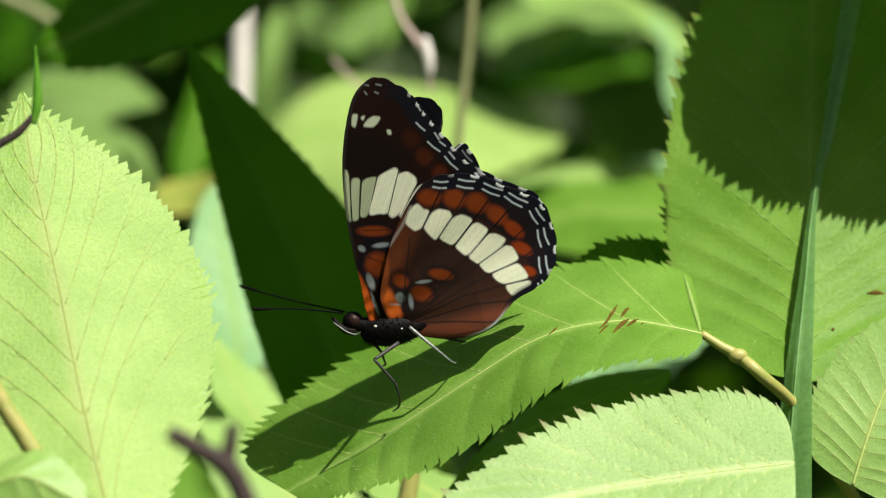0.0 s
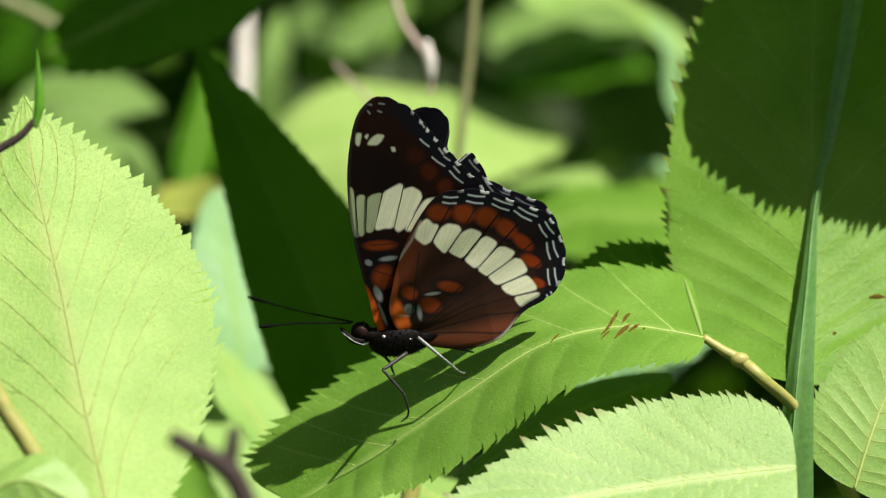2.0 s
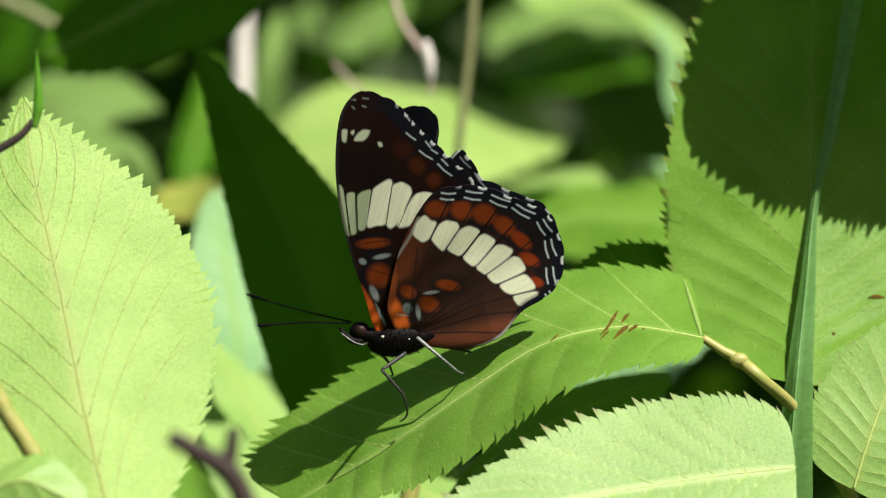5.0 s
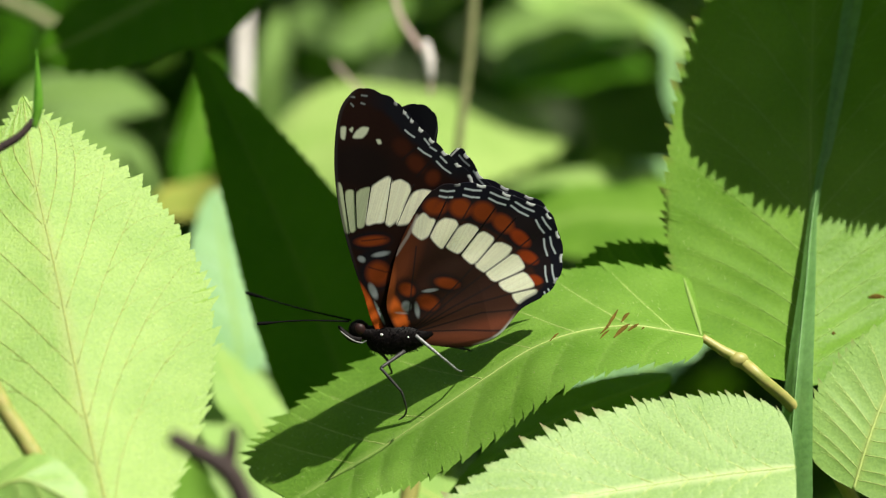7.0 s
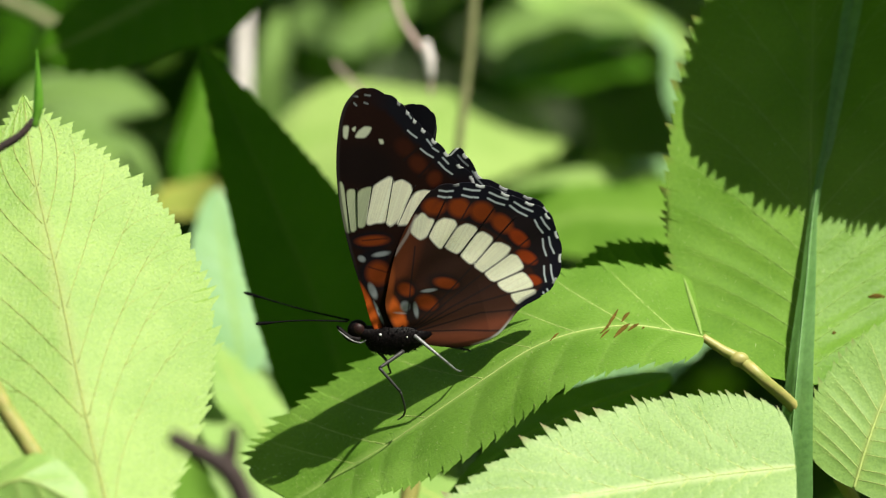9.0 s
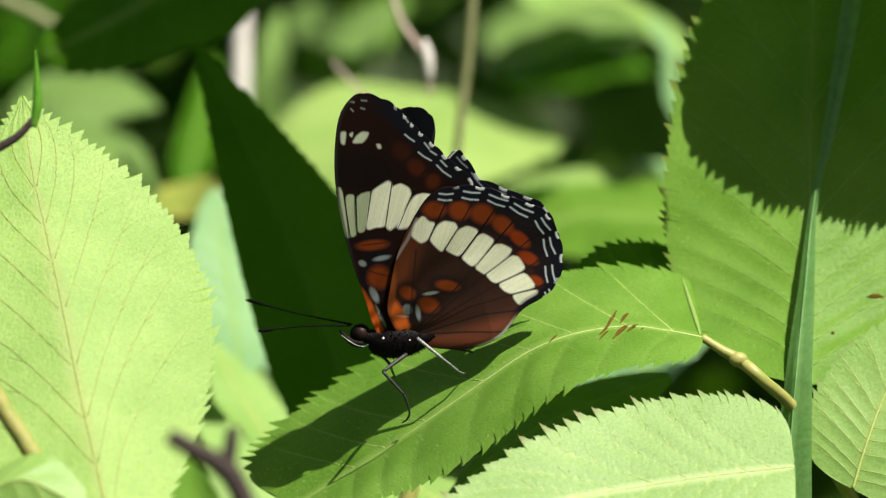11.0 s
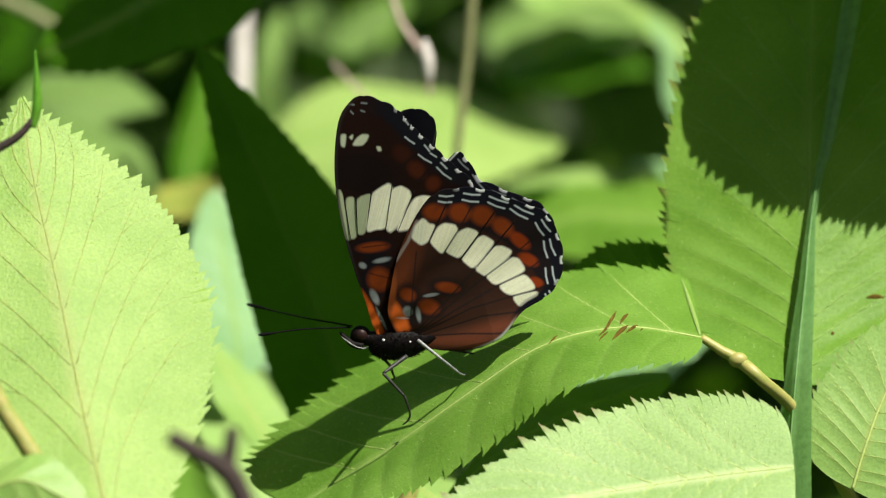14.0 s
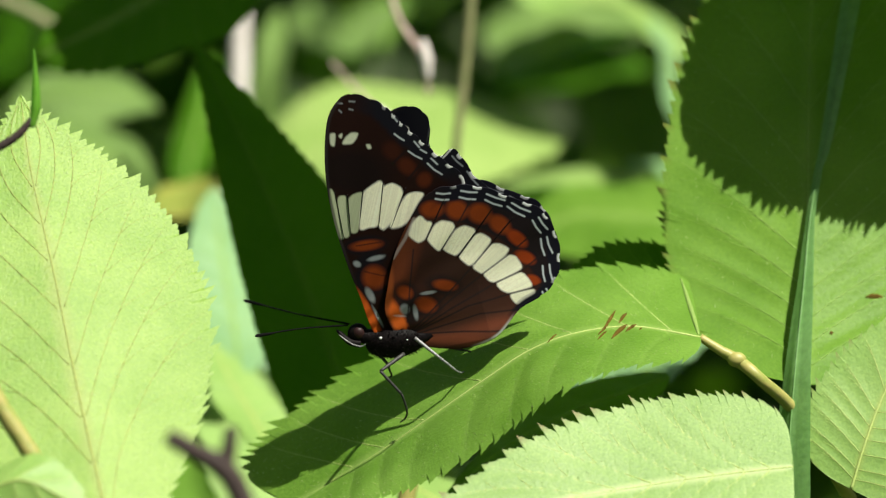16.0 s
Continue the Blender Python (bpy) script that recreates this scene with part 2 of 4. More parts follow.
def leaf(name, label, spine, side_a, side_b, material, start=0.3, end=0.8, teeth=26, tooth=0.05, veins=11, slant=0.17,
         pucker=0.2, fold=0.0, along=420, across=13, vein_size=0.055, category="leaf", group="", wave=0.0, seed=0, origin=None,
         midrib=None, vein_light=0.5, rib=0.24, tubes=True, start_b=None, vein_mat=None, dry=0.0, forks=False, vein_sides=(1, -1)):
    """A toothed leaf: the spine runs from base to tip; side_a and side_b are the half blades' ways and widths, at base and tip.
    start, end: how full the blade is towards base and tip. Veins and the puckers between them are relief."""
    rnd = random.Random(seed)
    pts = spline(spine, along + 1)
    origin = Vector(origin) if origin is not None else pts[0]
    thing = new(name)
    thing.location = origin
    tagged(thing, label, category, group or {"serrated_leaf": "serrated leaves", "broad_leaf": "thicket leaves"}.get(name, "overhanging leaves"))
    start_b = start_b or start
    peak = (start / (start + end)) ** start * (end / (start + end)) ** end
    peak_b = (start_b / (start_b + end)) ** start_b * (end / (start_b + end)) ** end
    vein_mat = vein_mat or (VEIN_PALE if material in (LEAF_PALE, LEAF_FRESH) else VEIN)
    jitter = [rnd.uniform(0.45, 1.5) for _ in range(teeth * 3 + 3)]
    verts, shade, tips = [], [], []
    veins_at = [(i + 0.6 + rnd.uniform(-0.12, 0.12)) / (veins + 1) * 0.92 for i in range(veins)]
    phase = rnd.uniform(0, 6)

    def surface(s, t):
        """Place on the blade at s along and t across (-1 to 1), without teeth."""
        x = s * along
        k = min(int(x), along - 1)
        p = pts[k].lerp(pts[k + 1], x - k)
        if t >= 0:
            w = (max(s, 1e-5) ** start) * (max(1 - s, 0) ** end) / peak
        else:
            w = (max(s, 1e-5) ** start_b) * (max(1 - s, 0) ** end) / peak_b
        va, vb = (side_a if t >= 0 else side_b)
        side = va.lerp(vb, s) * (w * abs(t))
        tan = (pts[min(k + 4, along)] - pts[max(k - 4, 0)]).normalized()
        nor = side_a[0].lerp(side_a[1], s).cross(tan)
        nor2 = tan.cross(side_b[0].lerp(side_b[1], s))
        nor = (nor.normalized() + nor2.normalized()).normalized()
        size = va.length * w
        lift = fold * size * t * t + wave * size * abs(t) ** 1.5 * math.sin(9 * s + phase + (1.7 if t > 0 else 0))
        q = s - slant * abs(t) * (1 - 0.35 * abs(t))
        near = min((abs(q - v) for v in veins_at), default=1)
        gap = 0.92 / (veins + 1)
        bulge = min(near / gap * 2, 1.0)
        lift += pucker * MM * (math.sin(bulge * math.pi / 2) - 0.5) * min(1, abs(t) * 5) * (1 - abs(t) ** 4)
        return p + side + nor * lift, nor, near

    for i in range(along + 1):
        s = i / along
        x = max(0.0, s * teeth + 0.4 * math.sin(s * teeth * 0.83 + phase) - 0.4 * math.sin(phase))
        k = int(x)
        f = x - k
        saw = (f ** 1.3) * jitter[k] * 0.85 + 0.16 * ((f * 2.7) % 1.0)
        for j in range(-across, across + 1):
            t = math.copysign(1 - (1 - abs(j) / across) ** 1.15, j)
            p, nor, near = surface(s, t)
            if abs(j) >= across - 1:
                g = saw if abs(j) == across else saw * 0.35
                tan = (pts[min(i + 3, along)] - pts[max(i - 3, 0)]).normalized()
                va, vb = (side_a if t >= 0 else side_b)
                sv = va.lerp(vb, s)
                taper = min(1, s * 30) * min(1, (1 - s) * 25)
                p = p + (sv * tooth + tan * (sv.length * tooth * 0.26)) * (g * taper)
            verts.append(p - origin)
            v = max(0.0, 1 - abs(t) * 28) + max(0.0, 1 - near * 180) * 0.6 * (1 - abs(t) * 0.6)
            shade.append(min(1.0, v) * vein_light)
            tips.append(dry * min(1, saw) ** 2 if abs(j) == across else 0.0)
    m = 2 * across + 1
    faces = [(i * m + j, i * m + j + 1, (i + 1) * m + j + 1, (i + 1) * m + j) for i in range(along) for j in range(m - 1)]
    surfaces[thing.name] = surface
    me = mesh_of("blade", verts, faces, material)
    me.attributes.new("vein", "FLOAT", "POINT").data.foreach_set("value", shade)
    me.attributes.new("dry", "FLOAT", "POINT").data.foreach_set("value", tips)
    child("blade", me, thing)
    def proud(s, t):
        p, nor, _ = surface(s, t)
        return p - origin + nor * (math.copysign(0.15, -nor.dot(AHEAD)) * vein_size * MM)

    if tubes:
        spine_pts = [surface(s, 0)[0] - origin for s in np.linspace(0, 0.97, 14)]
        child("midrib", mesh_of("midrib", *tube(spine_pts, [rib * MM, rib * 0.7 * MM, rib * 0.25 * MM], 6, 40), midrib or vein_mat), thing)
        for v in veins_at:
            for side in vein_sides:
                line = []
                for t in (0.02, 0.25, 0.5, 0.72, 0.9):
                    s = v + slant * t * (1 - 0.35 * t)
                    if s < 0.985:
                        line.append(proud(s, side * t))
                if len(line) > 2:
                    r = vein_size * MM
                    shape = [tube(line, [r, r * 0.75, r * 0.3], 6, 20, 0.4)]
                    if forks:
                        for t0 in (0.34 + rnd.uniform(-0.06, 0.06), 0.58 + rnd.uniform(-0.06, 0.06)):
                            s0 = v + slant * t0 * (1 - 0.35 * t0)
                            twig = [proud(min(0.97, s0 + slant * (0.35 * k - 0.5 * k * k)), side * min(0.95, t0 + k))
                                    for k in (0, 0.1, 0.2, 0.3, 0.38)]
                            shape.append(tube(twig, [r * 0.6, r * 0.45, r * 0.2], 6, 10, 0.4))
                    child("vein", mesh_of("vein", *joined(shape), vein_mat if vein_light > 0.2 else material), thing)
    return thing


def stick(name, label, points, radii, material, category="stem", sides=9, count=30, group="", extra=()):
    thing = new(name)
    o = Vector(points[0])
    thing.location = o
    tagged(thing, label, category, group)
    child("stalk", mesh_of("stalk", *tube([Vector(p) - o for p in points], [r * MM for r in radii], sides, count), material), thing)
    for c, r in extra:
        child("node", mesh_of("node", *ball(Vector(c) - o, [x * MM for x in r]), material), thing)
    return thing


# ---- ground ----
def ground():
    n, size = 90, 30.0
    verts, faces = [], []
    for i in range(n + 1):
        for j in range(n + 1):
            a, b = (i / n * 2 - 1), (j / n * 2 - 1)
            x, y = size * a * abs(a) ** 1.5, size * b * abs(b) ** 1.5
            verts.append((x, y, 0.03 * noise.noise(Vector((x * 2, y * 2, 0)))))
    for i in range(n):
        for j in range(n):
            k = i * (n + 1) + j
            faces.append((k, k + n + 1, k + n + 2, k + 1))
    g = new("ground", mesh_of("ground", verts, faces, SOIL))
    tagged(g, "dark earth and leaf litter under the undergrowth", "ground", kind="structure")


ground()

# ---- the leaf that carries the butterfly ----
perch = leaf("serrated_leaf", "arched bright green serrated leaf under the butterfly",
             [at(39.97, -13.61, 0), at(28.26, -11.79, 0), at(15.69, -14.31, 0), at(3.99, -21.59, 1.5), at(-8.16, -29.86, 5), at(-16.01, -34.71, 8.5), at(-23.45, -39.32, 11)],
             (way(-1.21, 9.2, 21), way(-17.0, 8.3, 17)), (way(0.87, -11.2, -24), way(5.0, -2.4, -17)), LEAF_PERCH,
             start=0.05, start_b=0.5, end=0.24, teeth=34, tooth=0.1, veins=8, slant=0.14, seed=3, wave=0.035, pucker=0.3, vein_size=0.09, vein_mat=VEIN_PALE, rib=0.17,
             vein_light=0.65, vein_sides=(1,))
rim = [surfaces[perch.name](0.004 + 0.012 * t, t)[0] - perch.location for t in (0.04, 0.2, 0.4, 0.6, 0.8, 0.96)]
child("curled_edge", mesh_of("curled_edge", *tube(rim, [0.0002, 0.00038, 0.0004, 0.0003, 0.00012], 10, 30), LEAF_BRIGHT), perch, "pale curled base of the blade")


def blemish(leaf_thing, streaks):
    """Short brown scars on a blade, just proud of it."""
    surf = surfaces[leaf_thing.name]
    for s0, t0, s1, t1, r in streaks:
        line = []
        for f in (0, 0.35, 0.7, 1):
            p, nor, _ = surf(s0 + (s1 - s0) * f, t0 + (t1 - t0) * f)
            line.append(p - leaf_thing.location)
        child("scar", mesh_of("scar", *tube(line, [r * 0.4 * MM, r * 1.4 * MM, r * 1.2 * MM, r * 0.3 * MM], 6, 12, 0.3), BROWN_SPOT), leaf_thing, "brown dry scar")


blemish(perch, [(0.17, 0.26, 0.225, -0.15, 0.34), (0.16, 0.02, 0.20, -0.26, 0.46), (0.15, 0.20, 0.175, 0.06, 0.36), (0.14, 0.03, 0.168, -0.14, 0.34),
                (0.205, -0.08, 0.228, -0.26, 0.2), (0.13, -0.03, 0.138, -0.10, 0.16), (0.30, 0.06, 0.325, -0.02, 0.2)])

right_leaf = leaf("serrated_leaf", "broad upright serrated leaf half in shade behind a grass blade",
                  [at(57.12, -21.08, 8), at(57.62, -10.5, 16), at(57.8, 3.65, 23), at(58.6, 26.15, 33), at(60.05, 51.87, 43)],
                  (way(-19.94, 2.6, 3), way(-24.97, 5.2, 3)), (way(22.72, 2.6, 6), way(20.37, 5.2, 6)), LEAF,
                  start=0.33, end=0.45, teeth=44, tooth=0.065, vein_size=0.07, vein_mat=VEIN, vein_light=0.35, forks=True, veins=9, slant=0.26, dry=0.6, seed=5, wave=0.02, pucker=0.3)
blemish(right_leaf, [(0.28, -0.42, 0.27, -0.55, 0.45), (0.18, -0.16, 0.182, -0.19, 0.3)])

bottom_leaf = leaf("serrated_leaf", "pale lit serrated leaf below the petiole",
                   [at(52.6, -32.5, -25), at(41.6, -33.7, -26), at(30.8, -35.2, -27), at(16.45, -37.6, -30), at(-1.16, -42.4, -34)],
                   (way(-0.52, 10.58, 8), way(-6.07, 13.87, 10)), (way(0, -11.27, -10), way(0, -11.27, -10)), LEAF_WHITISH,
                   start=0.22, end=0.62, teeth=30, tooth=0.13, vein_size=0.1, vein_light=0.95, vein_mat=VEIN_PALE, rib=0.1, forks=True, veins=8, slant=0.4, dry=0.8, seed=7, pucker=0.22)

corner_leaf = leaf("serrated_leaf", "young pale green serrated leaf beside a grass blade",
                   [at(63.2, -37.0, 3), at(65.3, -30.3, 4), at(68.4, -22.6, 6), at(74.9, -10.4, 9)],
                   (way(-8.67, 4.33, 2), way(-7.8, 7.8, 2)), (way(11.27, -6.07, -2), way(9.54, -3.47, -2)), LEAF_PALE,
                   start=0.3, end=0.6, teeth=20, tooth=0.12, veins=8, seed=9, pucker=0.12, vein_size=0.07, vein_light=0.5, dry=0.6, forks=True)

left_leaf = leaf("serrated_leaf", "large sunlit yellow-green serrated leaf with fine hairs",
                 [at(-46.26, -46.26, -56), at(-52.52, -23.94, -40), at(-57.69, -3.28, -27), at(-61.76, 11.99, -17), at(-63.86, 23.6, -9)],
                 (way(-23.41, -7.8, -6), way(-23.41, -7.8, -6)), (way(20.37, 4.77, 10), way(20.37, 3.47, 10)), LEAF_LIME,
                 start=1.0, end=1.5, teeth=44, tooth=0.08, vein_size=0.07, vein_mat=VEIN_TAN, veins=9, slant=0.5, seed=11, wave=0.025, vein_light=0.5, rib=0.15, forks=True, pucker=0.2)

hairs(left_leaf, 1500, 61, -1.0, 1.0, 0.45)
hairs(perch, 800, 62, -1.0, 1.0, 0.4)
hairs(right_leaf, 300, 63, -1.0, 1.0, 0.4)
hairs(bottom_leaf, 260, 64, 0.0, 1.0, 0.35)

# part of this leaf's shade is put into its deep green colour
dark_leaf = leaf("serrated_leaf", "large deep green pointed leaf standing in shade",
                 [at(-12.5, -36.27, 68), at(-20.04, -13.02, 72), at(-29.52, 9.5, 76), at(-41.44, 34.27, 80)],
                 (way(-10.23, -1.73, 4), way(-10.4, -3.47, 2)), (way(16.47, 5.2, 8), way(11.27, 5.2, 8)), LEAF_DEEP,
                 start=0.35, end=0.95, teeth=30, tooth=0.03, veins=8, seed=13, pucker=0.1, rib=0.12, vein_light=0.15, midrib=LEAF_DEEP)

# deep green blade stands in for the perch leaf's folded margin in shade
shaded_fold = leaf("serrated_leaf", "dark toothed strip standing in for the shaded fold of the perch leaf",
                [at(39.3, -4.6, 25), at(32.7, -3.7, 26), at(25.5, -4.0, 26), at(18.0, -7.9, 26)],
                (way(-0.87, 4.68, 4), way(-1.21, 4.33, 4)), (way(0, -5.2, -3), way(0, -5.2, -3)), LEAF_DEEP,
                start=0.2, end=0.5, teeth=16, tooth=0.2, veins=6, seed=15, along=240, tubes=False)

low_leaf = leaf("serrated_leaf", "small leaf tip at the foot of a brown stem",
                [at(-72.8, -41.8, -64), at(-66.36, -36.16, -64), at(-59.92, -32.94, -64), at(-51.06, -36.97, -64)],
                (way(1.73, 5.2, 4), way(5.2, 3.47, 4)), (way(-1.73, -6.07, 0), way(-1.73, -5.2, 0)), LEAF_PALE,
                start=0.35, end=0.6, teeth=16, tooth=0.05, veins=6, seed=17, along=200)

# ---- stalks and blades near the butterfly ----
petiole = stick("leaf_stalk", "tan jointed stalk that carries the perch leaf",
                [at(39.8, -13.53, 0), at(42.57, -15.35, 0), at(45.78, -17.25, 0), at(49.02, -20.01, -1), at(55.5, -26.1, 7), at(64.6, -40.3, 14)],
                [0.62, 0.75, 1.0, 0.95, 1.0, 1.1], STALK, "stalk", extra=[(at(45.42, -16.99, -0.3), (1.5, 1.1, 1.2))])


def grass_blade(label, points, widths, turns, group=""):
    """A folded blade: a shallow keel that twists on its way up."""
    thing = new("grass_blade")
    o = Vector(points[0])
    thing.location = o
    tagged(thing, label, "grass", group)
    n = 80
    pts = spline(points, n)
    verts, faces = [], []
    for i, p in enumerate(pts):
        x = i / (n - 1) * (len(widths) - 1)
        k = min(int(x), len(widths) - 2)
        w = (widths[k] + (widths[k + 1] - widths[k]) * (x - k)) * MM
        a = radians(turns[k] + (turns[k + 1] - turns[k]) * (x - k))
        tan = (pts[min(i + 1, n - 1)] - pts[max(i - 1, 0)]).normalized()
        side = (RIGHT * math.cos(a) + AHEAD * math.sin(a))
        side = (side - tan * side.dot(tan)).normalized()
        nor = tan.cross(side)
        for q in (-1, -0.66, -0.33, -0.08, 0, 0.08, 0.33, 0.66, 1):
            rise = abs(q) * 0.10 * w + 0.02 * w * math.sin(q * 25)
            verts.append(p - o + side * (w * q / 2) + nor * rise)
    for i in range(n - 1):
        for j in range(8):
            faces.append((i * 9 + j, i * 9 + j + 1, (i + 1) * 9 + j + 1, (i + 1) * 9 + j))
    child("blade", mesh_of("blade", verts, faces, GRASS), thing)
    keel = [p - o + AHEAD * -0.0001 for p in pts[::6]]
    child("keel", mesh_of("keel", *tube(keel, [0.00015, 0.0001, 0.00005], 6, 50), GRASS), thing)
    return thing


grass = grass_blade("tall blue-green grass blade in front of the leaves",
                    [at(51.50, -61.06, -6), at(52.95, -38.28, 1), at(54.75, -19.12, 6.5), at(56.65, -5.20, 14.5), at(57.90, 4.52, 20.5), at(59.46, 12.55, 24), at(60.72, 17.03, 25.5), at(64.48, 35.96, 31), at(66.38, 45.13, 35)],
                    [9.6, 8.9, 5.6, 3.2, 1.8, 1.5, 1.9, 3.0, 3.2], [-48, -48, -48, -48, -48, -35, -20, -5, 0])

bud_twig = stick("twig", "thin brown twig with one narrow green bud",
                 [at(-74.89, 9.2, -40), at(-64.95, 14.83, -40), at(-62.05, 16.65, -40), at(-59.98, 18.97, -40)], [0.7, 0.65, 0.6, 0.5], BARK, "twig")
child("bud", mesh_of("bud", *tube([at(-59.98, 17.81, -40) - bud_twig.location, at(-59.4, 20.79, -40) - bud_twig.location,
                                    at(-59.4, 24.11, -40) - bud_twig.location, at(-59.65, 29.24, -40) - bud_twig.location],
                                   [0.0005, 0.0008, 0.0006, 0.00008], 8, 24), BUD), bud_twig, "narrow green leaf bud")
stick("plant_stem", "ochre brown stem in front of a sunlit leaf",
      [at(-68.46, -12.9, -58), at(-63.59, -21.98, -58), at(-60.35, -27.09, -58), at(-56.7, -33.18, -58), at(-53.05, -42.1, -58)], [1.5, 1.35, 1.3, 1.4, 1.4], STALK)
fork = stick("twig", "forked dark twig close to the lens",
             [at(-35.44, -24.23, -140), at(-31.77, -26.28, -140), at(-28.11, -28.48, -140), at(-25.92, -32.14, -140), at(-22.99, -40.19, -140), at(-20.0, -60.0, -140), at(-17.0, -120.0, -138), at(-15.0, -250.0, -130), at(-14.0, -450.0, -120)],
             [1.1, 1.3, 1.6, 1.5, 1.6, 1.8, 2.0, 2.2, 2.4], BARK, "twig")
child("side_shoot", mesh_of("side_shoot", *tube([at(-28.26, -28.85, -140) - fork.location, at(-27.53, -26.28, -140) - fork.location,
                                                  at(-27.09, -22.99, -140) - fork.location], [0.0013, 0.0011, 0.0008], 8, 12), BARK), fork)

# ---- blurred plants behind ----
# places over which the added overhead foliage keeps gaps, so they stay sunlit
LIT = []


def soft_leaf(label, spine, a, b, material, seed, **more):
    opts = dict(start=0.4, end=0.7, teeth=14, tooth=0.06, veins=6, along=120, across=7, wave=0.08, seed=seed)
    opts.update(more)
    lean = opts.pop("lean", 0.8)

    def back(v):
        return v + AHEAD * (lean * v.dot(UPWARD))

    spine = [spine[0] + back(p - spine[0]) for p in spine]
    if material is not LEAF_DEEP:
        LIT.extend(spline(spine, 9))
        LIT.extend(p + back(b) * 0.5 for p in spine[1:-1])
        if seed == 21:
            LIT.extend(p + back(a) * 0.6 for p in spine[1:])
    return leaf("broad_leaf", label, spine, (back(a), back(a)), (back(b), back(b)), material, **opts)


soft_leaf("broad sunlit yellow-green leaf deep in the thicket", [at(-35.69, 19.44, 280), at(-16.37, 24.89, 280), at(1.82, 26.11, 283), at(25.67, 22.35, 289)],
          way(0, 8.6, 10), way(0, -18.4, -23), LEAF_BRIGHT, 21, start=0.3, end=0.75)
soft_leaf("sunlit leaf behind the butterfly", [at(44.58, 13.23, 254), at(32.90, 13.68, 254), at(21.85, 13.93, 257), at(11.85, 12.96, 260)],
          way(0, 1.6, 5), way(0, -2.6, -8), LEAF_PALE, 23)
soft_leaf("mid-green leaf behind the perch leaf", [at(50.46, 4.35, 200.5), at(37.74, 5.94, 200.5), at(26.14, 6.48, 203), at(13.42, 2.24, 206)],
          way(0, 7.0, 11), way(0, -8.4, -15), LEAF, 25)
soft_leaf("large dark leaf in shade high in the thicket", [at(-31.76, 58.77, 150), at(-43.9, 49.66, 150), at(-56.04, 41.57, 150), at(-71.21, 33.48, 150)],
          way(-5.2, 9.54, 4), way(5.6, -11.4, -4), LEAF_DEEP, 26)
soft_leaf("pale leaf in the thicket", [at(-86.11, 28.29, 270), at(-75.97, 31.67, 270), at(-66.95, 31.67, 270), at(-56.24, 28.29, 270)],
          way(0, 4.33, 10), way(0, -6.94, -14), LEAF_SAGE, 27)
soft_leaf("pale leaf in the thicket", [at(-83.69, 23.24, 300), at(-73.29, 20.92, 300), at(-65.2, 17.46, 300), at(-57.68, 9.36, 300)],
          way(2.6, 5.2, 8), way(-2.6, -6.07, -8), LEAF_SAGE, 29)
soft_leaf("narrow yellow-green leaf in the thicket", [at(-35.01, 23.42, 280), at(-34.56, 34.22, 280), at(-33.7, 43.38, 282), at(-33.31, 49.16, 284)],
          way(-3.12, -0, -4), way(2.77, -0, 4), LEAF_SAGE, 31)
soft_leaf("grey-green shining leaf in the thicket", [at(-35.64, -22.05, 145), at(-37.65, -10.97, 145), at(-39.66, -0.91, 145), at(-41.48, 11.17, 145)],
          way(-7.37, -0, -5), way(6.5, -0, 5), LEAF_MINT, 33)
soft_leaf("grey-green shining leaf under the perch leaf", [at(21.18, -25.98, 95), at(27.41, -23.87, 95), at(34.12, -20.99, 95), at(47.06, -14.28, 95)],
          way(0, 5.2, 10), way(0, -6.5, -10), LEAF_MINT, 35)
soft_leaf("yellow-green leaf low in the thicket", [at(-14.29, -61.42, 130), at(-26.19, -45.54, 130), at(-35.13, -31.65, 130), at(-45.05, -11.81, 130)],
          way(-10.4, -0.87, -6), way(10.4, 0.87, 6), LEAF_PALE, 37)
stick("plant_stem", "yellow-green stem under the perch leaf", [at(-3.55, -30.86, 45), at(-5.1, -37.23, 45), at(-6.55, -50.89, 45), at(-7.65, -87.3, 45)], [1.2, 1.5, 1.6, 1.6], STALK)
soft_leaf("small pale leaf in the thicket", [at(49.41, 13.41, 250), at(43.88, 15.62, 250), at(39.44, 16.72, 250), at(36.11, 16.51, 250)], way(0, 1.2, 2), way(0, -1.5, -2), LEAF_MINT, 46)
soft_leaf("grey-green shining leaf high in the thicket", [at(13.3, 35.65, 290), at(22.47, 40.24, 290), at(30.49, 43.1, 290), at(39.66, 43.68, 290)], way(0, 1.91, 3), way(0, -2.25, -3), LEAF_MINT, 47)
soft_leaf("yellow-green leaf low in the thicket", [at(10.73, -48, 60), at(1.48, -42.45, 60), at(-7.77, -37.82, 60), at(-17.02, -36.9, 60)],
          way(1.73, 3.47, 10), way(0, -5.2, -10), LEAF_PALE, 38)
soft_leaf("curled pale leaf high in the thicket", [at(13.3, 55.14, 290), at(27.05, 51.7, 290), at(39.66, 48.26, 290), at(50.55, 37.94, 290)],
          way(0.87, 5.2, 10), way(-0.87, -3.47, -10), LEAF_PALE, 39, wave=0.2)
soft_leaf("pale leaf in the thicket", [at(47.12, 23.07, 235), at(45.48, 31.82, 235), at(44.47, 39.54, 237), at(41.29, 46.23, 240)],
          way(-2.6, -0, -6), way(1.73, -0, 6), LEAF_MINT, 41)
soft_leaf("mid-green leaf in the thicket", [at(-32.55, 49.45, 380), at(-23.92, 46.98, 380), at(-16.52, 48.21, 380), at(-7.89, 51.91, 380)],
          way(0, 6.07, 10), way(0, -5.2, -10), LEAF_SAGE, 43)
